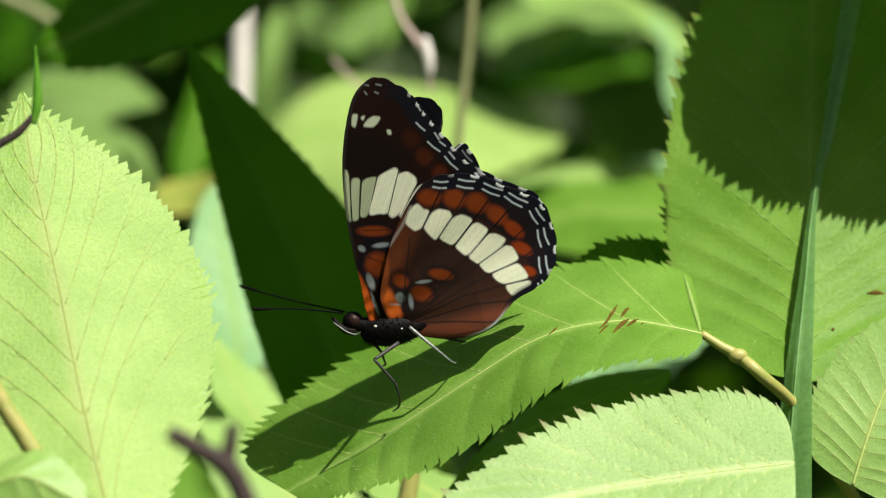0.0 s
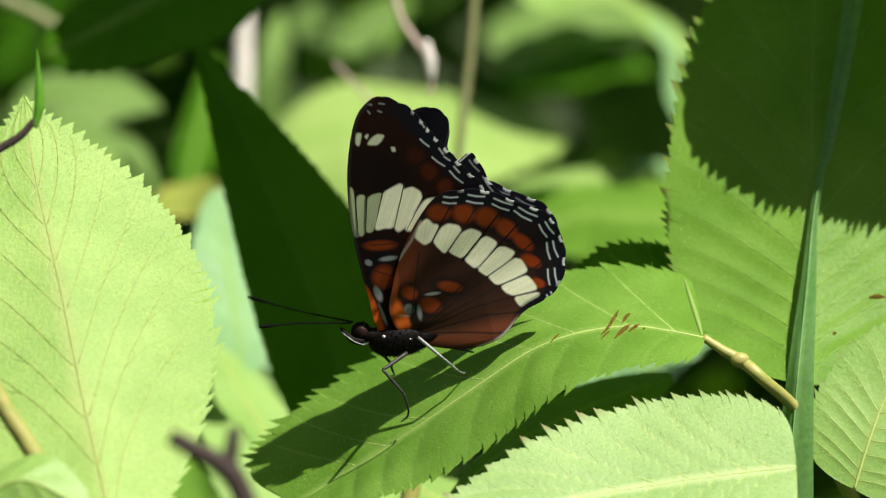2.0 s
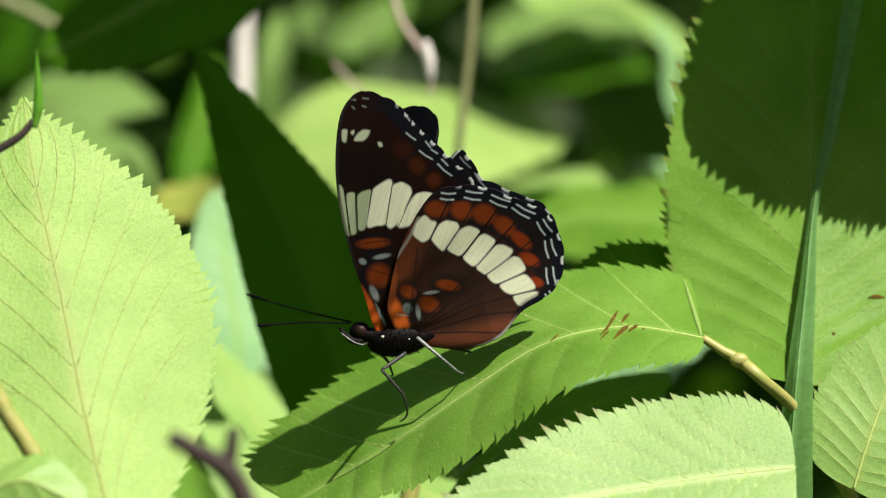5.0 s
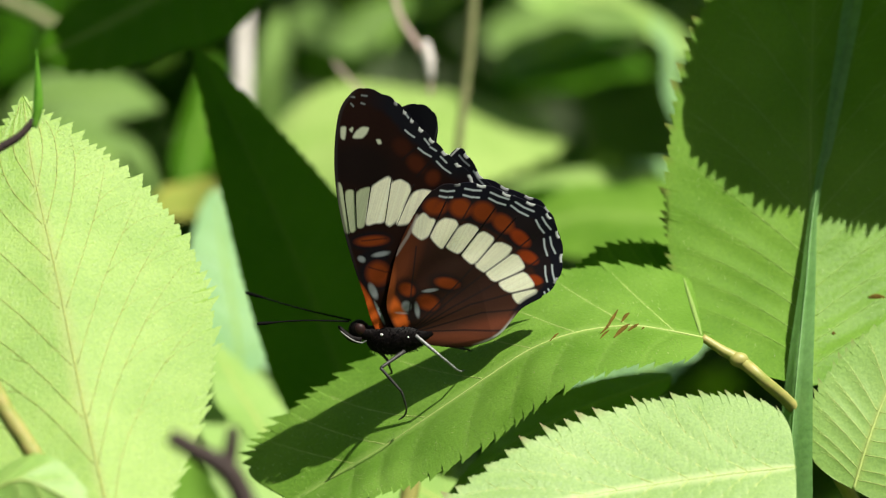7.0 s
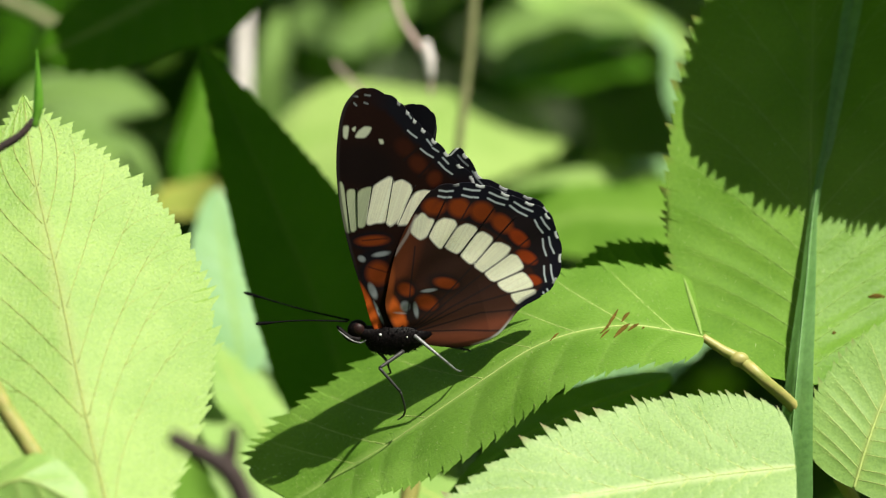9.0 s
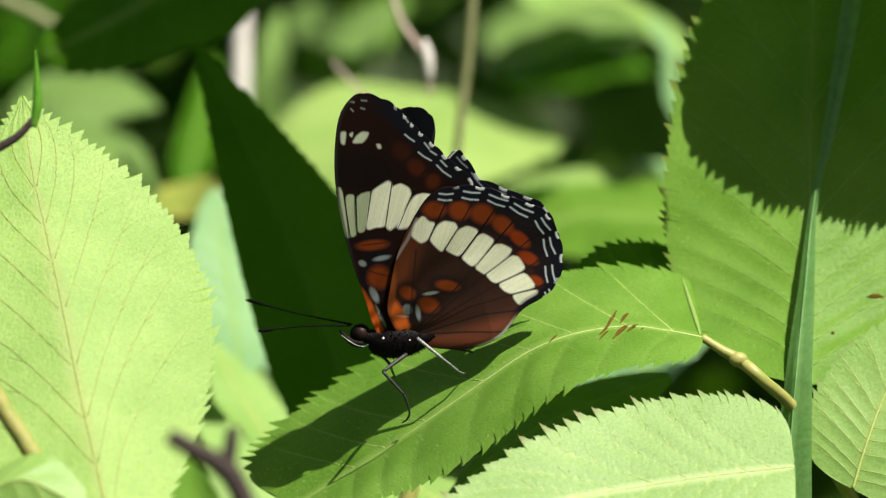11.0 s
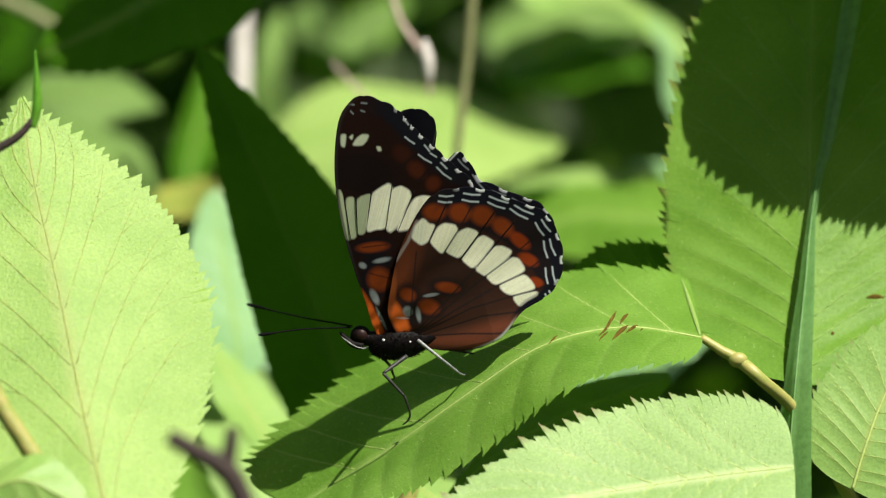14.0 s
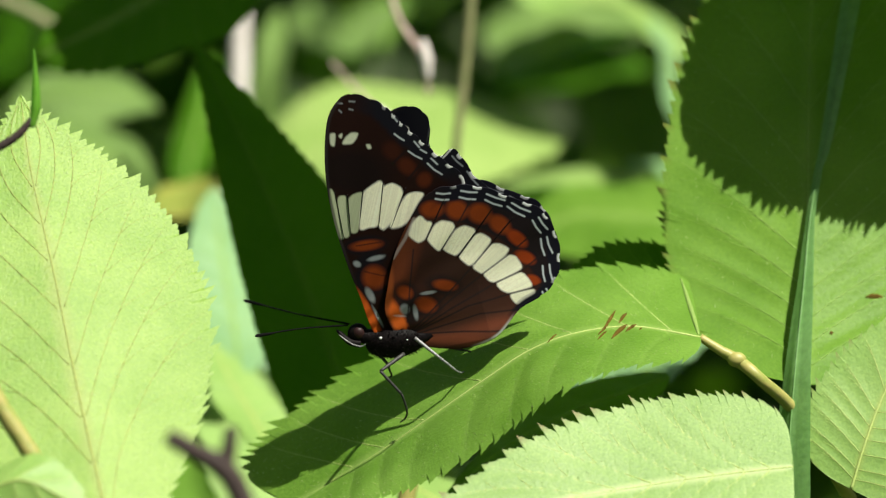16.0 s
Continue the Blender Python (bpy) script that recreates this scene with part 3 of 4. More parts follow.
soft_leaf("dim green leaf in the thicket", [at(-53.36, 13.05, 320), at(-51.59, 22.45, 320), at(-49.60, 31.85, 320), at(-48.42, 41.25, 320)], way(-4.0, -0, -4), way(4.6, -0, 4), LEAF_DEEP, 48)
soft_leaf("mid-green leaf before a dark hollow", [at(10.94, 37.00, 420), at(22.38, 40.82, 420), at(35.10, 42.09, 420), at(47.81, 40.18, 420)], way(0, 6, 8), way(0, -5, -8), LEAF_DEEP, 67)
stick("plant_stem", "whitish upright stem in the thicket", [at(-40.4, 2.36, 265), at(-39.95, 30.41, 265), at(-39.73, 49.49, 265), at(-39.5, 71.94, 265)], [1.9, 1.9, 1.8, 1.8], PALE_STEM)
stick("plant_stem", "thin olive-pink stem before a sunlit leaf", [at(2.23, 11.23, 150), at(3.03, 20.33, 150), at(4.55, 33.48, 150), at(5.46, 44.61, 150), at(5.87, 53.71, 150)], [0.7, 0.8, 0.85, 0.85, 0.8], OLIVE)
jointed = stick("plant_stem", "thin pinkish stem with a whitish joint", [at(-2.23, 27.41, 150), at(-2.63, 32.67, 150), at(-4.25, 36.11, 150), at(-7.28, 40.56, 150), at(-8.90, 45.62, 150), at(-9.51, 52.70, 150)], [0.35, 0.5, 0.6, 0.55, 0.55, 0.5], PINK)
child("joint", mesh_of("joint", *tube([p - jointed.location for p in [at(-2.22, 30.43, 149.5), at(-2.53, 33.97, 149.5), at(-3.24, 37.31, 149.5)]], [0.0005, 0.0011, 0.0006], 8, 14), PALE_STEM), jointed, "whitish papery joint")
slanting = stick("plant_stem", "pinkish slanting stem with whitish sheaths behind the wings", [at(-20.03, 34.18, 172), at(-14.87, 28.5, 172), at(-10.74, 24.06, 172), at(-5.06, 18.49, 172), at(0.62, 14.56, 172), at(4.75, 9.4, 172), at(6.82, -4.03, 172)], [0.25, 0.35, 0.6, 0.4, 0.6, 0.8, 0.6], PINK)
for sheath in ([at(-12.39, 25.7, 171.5), at(-10.74, 24.05, 171.5), at(-8.46, 21.78, 171.5)], [at(-1.24, 15.79, 171.5), at(2.17, 12.7, 171.5), at(5.37, 7.74, 171.5)]):
    child("sheath", mesh_of("sheath", *tube([p - slanting.location for p in sheath], [0.0007, 0.0014, 0.0008], 8, 16), PALE_STEM), slanting, "whitish papery sheath")
soft_leaf("small yellowing leaf in the thicket", [at(-55.95, 7.51, 230), at(-51.05, 9.04, 230), at(-46.16, 9.91, 230), at(-40.17, 9.69, 230)], way(0, 4.2, 5), way(0, -3.4, -4), LEAF_YELLOW, 45)
soft_leaf("hazy pale leaf high in the thicket", [at(11.01, 37.94, 290), at(17.88, 41.15, 290), at(23.62, 43.45, 290), at(30.49, 44.59, 290)], way(0, 2.6, 4), way(0, -3.4, -4), LEAF_SAGE, 62)
soft_leaf("mid-green leaf high in the thicket", [at(9.66, 48.45, 420), at(22.38, 52.26, 420), at(35.10, 53.53, 420), at(46.54, 50.99, 420)], way(0, 6, 8), way(0, -9, -8), LEAF_SAGE, 63)
soft_leaf("mid-green leaf in the thicket beside a pale stem", [at(-27.62, 35.88, 380), at(-22.69, 43.28, 380), at(-16.52, 49.45, 380), at(-7.89, 56.84, 380)], way(-7, 2, -4), way(8, -2, 4), LEAF, 64)
soft_leaf("green shaded leaf under the perch leaf", [at(36.76, -20.56, 40), at(19.56, -26.62, 40), at(5.98, -34.77, 40), at(-3.98, -47.00, 40)], way(0, 3.2, 4), way(0, -3.6, -4), LEAF, 65)
stick("plant_stem", "pale slanting stem high in the thicket", [at(-92.69, 51.73, 240), at(-82.80, 47.33, 240), at(-76.22, 43.82, 240), at(-69.63, 38.55, 240)], [1.2, 1.3, 1.2, 0.7], OLIVE)
soft_leaf("yellow-green leaf behind a forked twig", [at(-29.0, -35.0, 112), at(-32.5, -29.15, 112), at(-36.2, -23.5, 112), at(-39.9, -16.5, 112)], way(-4.8, 0, -4), way(5.2, 0, 4), LEAF_PALE, 69)
stick("plant_stem", "grey-green arching stem behind the shaded leaf", [at(-48.96, -15.07, 150), at(-38.84, -19.32, 150), at(-31.76, -21.14, 150), at(-18.61, -29.23, 150)], [0.9, 0.9, 0.8, 0.8], LEAF_MINT)


def undergrowth():
    """Countless leafy stems of the thicket, behind and all round the place."""
    rnd = random.Random(4)
    verts, faces, mats = [], [], []
    plants = []
    for _ in range(330):
        d = rnd.uniform(330, 1500)
        spread = 230 + d * 0.6
        plants.append((at(rnd.uniform(-spread, spread), 0, d), 0.72 - 0.00022 * d))
    for _ in range(420):
        w, r = rnd.uniform(0, 6.28), rnd.uniform(1.3, 4.5)
        plants.append((Vector((r * math.cos(w), r * math.sin(w), 0)), 0.6))
    for _ in range(190):
        u = rnd.choice((-1, 1)) * rnd.uniform(210, 950)
        plants.append((at(u, 0, rnd.uniform(-350, 330)), 0.44))
    far = random.Random(99)
    for _ in range(1100):
        w, r = far.uniform(3.3, 6.1), far.uniform(1.25, 3.9)
        plants.append((Vector((r * math.cos(w), r * math.sin(w), 0)), 0.6))
    for p, top in plants:
        high = top * rnd.uniform(0.45, 1.0)
        foot = Vector((p.x, p.y, -0.02))
        lean = Vector((rnd.uniform(-0.1, 0.1), rnd.uniform(-0.1, 0.1), 0))
        v, f = tube([foot, foot + lean * 0.4 + Vector((0, 0, high * 0.5)), foot + lean + Vector((0, 0, high))], [0.002, 0.0016, 0.0008], 5, 6)
        n = len(verts)
        verts += v
        faces += [tuple(q + n for q in g) for g in f]
        mats += [3] * len(f)
        for k in range(rnd.randint(9, 15)):
            h = rnd.uniform(0.12, 1.0)
            c = foot + lean * h + Vector((0, 0, high * h))
            size = rnd.uniform(0.022, 0.05)
            turn = Euler((rnd.uniform(-0.6, 0.6), rnd.uniform(-0.7, 0.3), rnd.uniform(0, 6.28))).to_matrix()
            n = len(verts)
            for q in range(7):
                s = q / 6
                w = 0.88 * (s ** 0.5) * ((1 - s) ** 0.7)
                for t in (-1, 0, 1):
                    verts.append(c + turn @ Vector((s * 2 * size, t * w * size, size * (0.18 * t * t - 0.5 * s * s))))
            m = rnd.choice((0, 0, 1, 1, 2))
            for q in range(6):
                for j in range(2):
                    faces.append((n + q * 3 + j, n + q * 3 + j + 1, n + q * 3 + j + 4, n + q * 3 + j + 3))
                    mats.append(m)
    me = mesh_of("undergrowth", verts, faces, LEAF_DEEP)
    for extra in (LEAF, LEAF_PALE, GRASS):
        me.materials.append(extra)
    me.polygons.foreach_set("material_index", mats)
    tagged(new("undergrowth", me), "dense leafy thicket of mixed green plants", "plants", kind="stuff")


undergrowth()


# ---- unseen leaves added overhead, so that their shade falls on the place ----
def shade_leaf(reach, spine, a, b, seed, **more):
    """A leaf up the sun's way from its shade."""
    move = SUN_WAY * reach
    opts = dict(start=0.35, end=0.6, teeth=24, tooth=0.07, veins=8, along=260, across=8, seed=seed)
    opts.update(more)
    return leaf("overhanging_leaf", "unseen green serrated leaf added overhead to shade the leaves below", [p + move for p in spine], (a, a), (b, b), LEAF_FRESH, **opts)


# known only by its toothed shadow on the broad upright leaf
shade_right = shade_leaf(0.055, [at(105.14, 32.1, 36), at(73.42, 27.08, 34), at(55.8, 23.2, 32), at(38.8, 20.2, 30)],
                         way(-6.5, 33.81, 15), way(1.21, -19.59, -9), 51, start=0.5, end=0.75, tooth=0.13, teeth=34)
# three more, added to shade the pointed leaf, folded margin and high leaf
shade_leaf(0.11, [at(-11.56, -39.07, 68), at(-19.12, -14.9, 73), at(-28.61, 8.56, 77), at(-43.38, 40.73, 81)], way(-13, -3.47, 3), way(18.64, 5.2, 8), 53)
shade_leaf(0.10, [at(33.4, -0.8, 27), at(29.8, -0.44, 27), at(24.6, -0.97, 27), at(17.0, -2.6, 27)], way(0, 5.38, 4), way(0, -3.47, -2), 55)

shade_leaf(0.12, [at(-24.68, 64.84, 150), at(-40.86, 51.69, 150), at(-55.03, 42.58, 150), at(-76.27, 31.46, 150)], way(-6.07, 11.27, 40), way(6.6, -13.2, -44), 57)


def shade_canopy():
    """Foliage added higher up, out of view, only to dapple the thicket behind."""
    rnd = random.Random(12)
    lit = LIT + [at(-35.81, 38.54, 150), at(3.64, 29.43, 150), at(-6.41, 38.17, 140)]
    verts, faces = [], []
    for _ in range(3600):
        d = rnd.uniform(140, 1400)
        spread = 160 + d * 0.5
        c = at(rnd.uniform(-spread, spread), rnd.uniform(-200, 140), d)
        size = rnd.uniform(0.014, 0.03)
        # no leaf where its shade would fall on a place kept sunlit
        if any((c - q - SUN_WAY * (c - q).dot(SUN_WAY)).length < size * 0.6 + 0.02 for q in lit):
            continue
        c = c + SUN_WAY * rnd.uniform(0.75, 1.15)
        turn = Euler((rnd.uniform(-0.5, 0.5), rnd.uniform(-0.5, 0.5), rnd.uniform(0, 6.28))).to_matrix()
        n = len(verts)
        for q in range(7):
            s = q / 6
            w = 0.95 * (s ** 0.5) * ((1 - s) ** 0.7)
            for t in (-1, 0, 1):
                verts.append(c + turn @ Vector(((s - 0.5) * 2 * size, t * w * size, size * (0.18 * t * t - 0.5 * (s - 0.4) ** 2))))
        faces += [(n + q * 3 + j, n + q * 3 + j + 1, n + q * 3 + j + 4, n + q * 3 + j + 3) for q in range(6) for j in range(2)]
    # added trunk and boughs, unseen, that only carry this foliage
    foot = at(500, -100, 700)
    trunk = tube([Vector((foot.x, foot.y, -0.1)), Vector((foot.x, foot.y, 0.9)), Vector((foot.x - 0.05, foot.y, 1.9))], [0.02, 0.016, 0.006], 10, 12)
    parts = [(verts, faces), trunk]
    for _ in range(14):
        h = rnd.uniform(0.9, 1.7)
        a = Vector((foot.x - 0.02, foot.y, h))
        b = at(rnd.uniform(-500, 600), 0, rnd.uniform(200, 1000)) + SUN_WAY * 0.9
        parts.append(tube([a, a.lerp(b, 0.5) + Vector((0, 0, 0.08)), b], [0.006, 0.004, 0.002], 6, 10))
    tagged(new("unseen_shade_foliage", mesh_of("unseen_shade_foliage", *joined(parts), LEAF_DEEP)), "unseen foliage added overhead to dapple the thicket", "foliage", kind="stuff")


shade_canopy()


# ---- the butterfly ----
HINGE = (690.0, 582.0)
U = 0.0867 * MM
TALL = 1.05
BODY_TURN = Matrix.Rotation(radians(-14), 4, AHEAD)
ca, sa = math.cos(radians(14)), math.sin(radians(14))


def wing_place(x, y):
    """From the drawing of the closed wing to the wing's own plane, in metres: towards the tail, and up."""
    dx, dy = (x - HINGE[0]) * U, (HINGE[1] - y) * U
    return ca * dx + sa * dy, (-sa * dx + ca * dy) / math.cos(radians(15)) * TALL


FORE = [(672, 588), (641, 512), (613, 422), (597, 340), (594, 272), (602, 208), (620, 176), (645, 163), (692, 178), (718, 200),
        (738, 222), (766, 249), (800, 281), (834, 312), (832, 350), (805, 430), (735, 545)]
# the far forewing has lost a piece of its margin behind the tip
FORE_WORN = [(672, 588), (641, 512), (613, 422), (597, 340), (594, 276), (603, 230), (621, 205), (646, 193), (676, 198), (692, 220),
             (697, 248), (708, 271), (724, 266), (737, 252), (755, 260), (786, 290), (828, 318), (836, 350), (812, 430), (738, 550)]
HIND = [(712, 592), (684, 545), (690, 490), (706, 430), (736, 370), (768, 332), (812, 322), (862, 326), (912, 346), (958, 364),
        (982, 396), (994, 440), (986, 484), (958, 514), (920, 536), (880, 578), (825, 602), (765, 604)]


HIND_FAR = [(700, 594), (664, 545), (664, 490), (676, 430), (706, 368), (752, 330)] + HIND[6:]


def closed_curve(points, count):
    p = [Vector((x, y, 0)) for x, y in points]
    n = len(p)
    res = []
    for i in range(count):
        x = i / count * n
        k = int(x)
        f = x - k
        a, b, c, d = p[(k - 1) % n], p[k % n], p[(k + 1) % n], p[(k + 2) % n]
        q = 0.5 * ((2 * b) + (c - a) * f + (2 * a - 5 * b + 4 * c - d) * f * f + (3 * b - a - 3 * c + d) * f ** 3)
        res.append((q.x, q.y))
    return np.array(res)


def step(x, a, b):
    return np.clip((x - a) / (b - a), 0, 1)


def blob(X, Y, x, y, rx, ry, turn=0, soft=0.25):
    """1 inside an ellipse, with a soft rim."""
    c, s = math.cos(radians(turn)), math.sin(radians(turn))
    a, b = (X - x) * c + (Y - y) * s, -(X - x) * s + (Y - y) * c
    return 1 - step(np.hypot(a / rx, b / ry), 1 - soft, 1 + soft)


def radial(X, Y, base, pts):
    """For each place its angle about base, and its distance as a share of the curve's through pts."""
    th = np.arctan2(Y - base[1], X - base[0])
    r = np.hypot(X - base[0], Y - base[1])
    a = np.array([math.atan2(y - base[1], x - base[0]) for x, y in pts])
    q = np.array([math.hypot(x - base[0], y - base[1]) for x, y in pts])
    o = np.argsort(a)
    return th, r, np.interp(th, a[o], q[o])


def lay(col, mask, rgb):
    return col * (1 - mask[:, None]) + np.array(rgb)[None, :] * mask[:, None]


def seg_lines(X, Y, segments, wide):
    best = np.full(len(X), 1e9)
    for x0, y0, x1, y1 in segments:
        dx, dy = x1 - x0, y1 - y0
        t = np.clip(((X - x0) * dx + (Y - y0) * dy) / (dx * dx + dy * dy), 0, 1)
        best = np.minimum(best, np.hypot(X - x0 - t * dx, Y - y0 - t * dy))
    return 1 - step(best, wide * 0.5, wide * 1.3)


def poly(X, Y, points, grow=0.0, soft=1.6):
    """1 inside a rounded outline, with a soft rim."""
    p = [np.array(q, float) for q in points]
    for cut in (0.15, 0.25):
        p = [q for i in range(len(p)) for q in (p[i] * (1 - cut) + p[(i + 1) % len(p)] * cut, p[i] * cut + p[(i + 1) % len(p)] * (1 - cut))]
    p = np.array(p)
    pad = grow + soft + 2
    near = np.nonzero((X > p[:, 0].min() - pad) & (X < p[:, 0].max() + pad) & (Y > p[:, 1].min() - pad) & (Y < p[:, 1].max() + pad))[0]
    x, y = X[near], Y[near]
    best, inside = np.full(len(x), 1e9), np.zeros(len(x), bool)
    for (x0, y0), (x1, y1) in zip(p, np.roll(p, -1, axis=0)):
        dx, dy = x1 - x0, y1 - y0
        t = np.clip(((x - x0) * dx + (y - y0) * dy) / (dx * dx + dy * dy + 1e-9), 0, 1)
        best = np.minimum(best, np.hypot(x - x0 - t * dx, y - y0 - t * dy))
        if y0 != y1:
            inside ^= ((y0 > y) != (y1 > y)) & (x < x0 + (y - y0) / (y1 - y0) * dx)
    mask = np.zeros(len(X))
    mask[near] = np.clip(0.5 + (np.where(inside, best, -best) + grow) / (2 * soft), 0, 1)
    return mask


def chains(lines):
    """Bent lines as single stretches."""
    return [(*a, *b) for line in lines for a, b in zip(line[:-1], line[1:])]


def dashes(lines):
    """Short bars, a little flatter than the bent lines."""
    return chains([[a, ((a[0] + c[0] + b[0]) / 3, (a[1] + c[1] + b[1]) / 3), c] for a, b, c in ((q[0], q[len(q) // 2], q[-1]) for q in lines)])


def streaks(place, count, seed):
    """Fine streaks of scales, as a share of the colour."""
    rnd = np.random.RandomState(seed)
    return np.interp(place * count % 200, np.arange(201), 1 + 0.16 * (rnd.rand(201) - 0.6))


CREAM, RUST, SILVER = (1.0, 0.98, 0.82), (0.155, 0.029, 0.006), (0.62, 0.68, 0.72)
FORE_CELLS = [[(600, 322), (606, 334), (612, 372), (619, 410), (611, 408), (603, 372)], [(614, 338), (628, 338), (631, 402), (622, 409), (616, 380)],
              [(632, 340), (657, 331), (652, 362), (643, 399), (633, 400)], [(660, 331), (675, 321), (688, 314), (693, 320), (684, 362), (679, 391), (664, 391), (649, 396), (653, 360)],
              [(695, 324), (709, 319), (723, 327), (726, 338), (715, 358), (700, 389), (689, 397), (680, 388), (683, 362)],
              [(734, 340), (748, 336), (763, 338), (750, 354), (733, 384), (720, 392), (702, 395), (710, 374)],
              [(748, 396), (766, 366), (788, 368), (814, 392), (808, 422), (778, 428)]]
FORE_VEINS = [(608, 328, 620, 412), (630, 334, 632, 404), (658, 326, 646, 400), (694, 314, 681, 396), (733, 326, 702, 398)]
HIND_CELLS = [[(736, 386), (749, 374), (759, 385), (769, 386), (757, 412), (745, 419), (729, 406)], [(775, 391), (787, 384), (805, 387), (809, 397), (787, 429), (780, 434), (761, 414)],
              [(812, 399), (827, 393), (842, 399), (845, 405), (817, 437), (809, 443), (787, 431)], [(842, 413), (855, 407), (871, 417), (869, 423), (840, 457), (833, 460), (815, 445)],
              [(873, 427), (887, 426), (903, 434), (897, 443), (862, 472), (855, 474), (838, 462)], [(901, 446), (915, 448), (926, 466), (912, 475), (877, 489), (869, 487), (858, 475)],
              [(925, 475), (936, 486), (943, 497), (902, 507), (890, 502), (881, 493)], [(946, 503), (954, 516), (927, 525), (914, 525), (904, 511)]]
HIND_RUST = [(770, 362, 20, 14, 0), (814, 364, 19, 16, 10), (854, 371, 20, 17, 15), (889, 391, 20, 14, 35), (919, 416, 20, 11, 38), (933, 449, 18, 10, 25), (945, 487, 13, 8, 15), (951, 507, 7, 4, 10)]
HIND_VEINS = chains([[(759, 414), (774, 384), (795, 340)], [(785, 434), (811, 395), (840, 345)], [(814, 446), (846, 406), (880, 358)], [(715, 590), (790, 515), (838, 464), (874, 424), (914, 378)],
                     [(720, 588), (800, 520), (856, 477), (902, 445), (958, 400)], [(722, 586), (800, 535), (876, 493), (926, 471), (980, 432)], [(724, 584), (830, 530), (902, 510), (945, 500), (985, 480)],
                     [(730, 584), (850, 543), (927, 535)], [(735, 582), (820, 574), (905, 570)], [(736, 432), (728, 500), (722, 560)]])
HIND_RIBS = [(759, 414, 795, 340), (785, 434, 840, 345), (814, 446, 880, 358), (838, 464, 914, 378), (856, 477, 958, 400), (876, 493, 980, 432), (902, 510, 985, 480)]
HIND_LUNULES = dashes([[(777, 344), (788, 349), (800, 346)], [(779, 334), (792, 339), (803, 335)], [(819, 342), (832, 348), (847, 346)], [(822, 331), (836, 336), (850, 334)],
                       [(864, 347), (876, 357), (893, 359)], [(867, 337), (882, 346), (899, 349)], [(903, 360), (914, 373), (933, 378)], [(911, 354), (924, 366), (943, 370)],
                       [(947, 385), (950, 397), (961, 407)], [(958, 380), (963, 393), (973, 401)], [(961, 418), (959, 432), (967, 446)], [(972, 415), (971, 430), (981, 442)],
                       [(963, 464), (961, 478), (966, 489)], [(975, 462), (974, 476), (979, 486)], [(961, 507), (964, 514)], [(968, 502), (972, 509)]])
FORE_LUNULES = dashes([[(719, 205), (724, 212)], [(718, 233), (724, 240), (734, 245)], [(741, 264), (749, 273), (763, 278)], [(773, 286), (780, 298), (797, 306)],
                       [(752, 248), (760, 258)], [(762, 262), (772, 268)], [(780, 278), (790, 288)], [(622, 177), (630, 178)], [(643, 175), (652, 176)], [(624, 189), (628, 193)], [(642, 188), (648, 190)]])


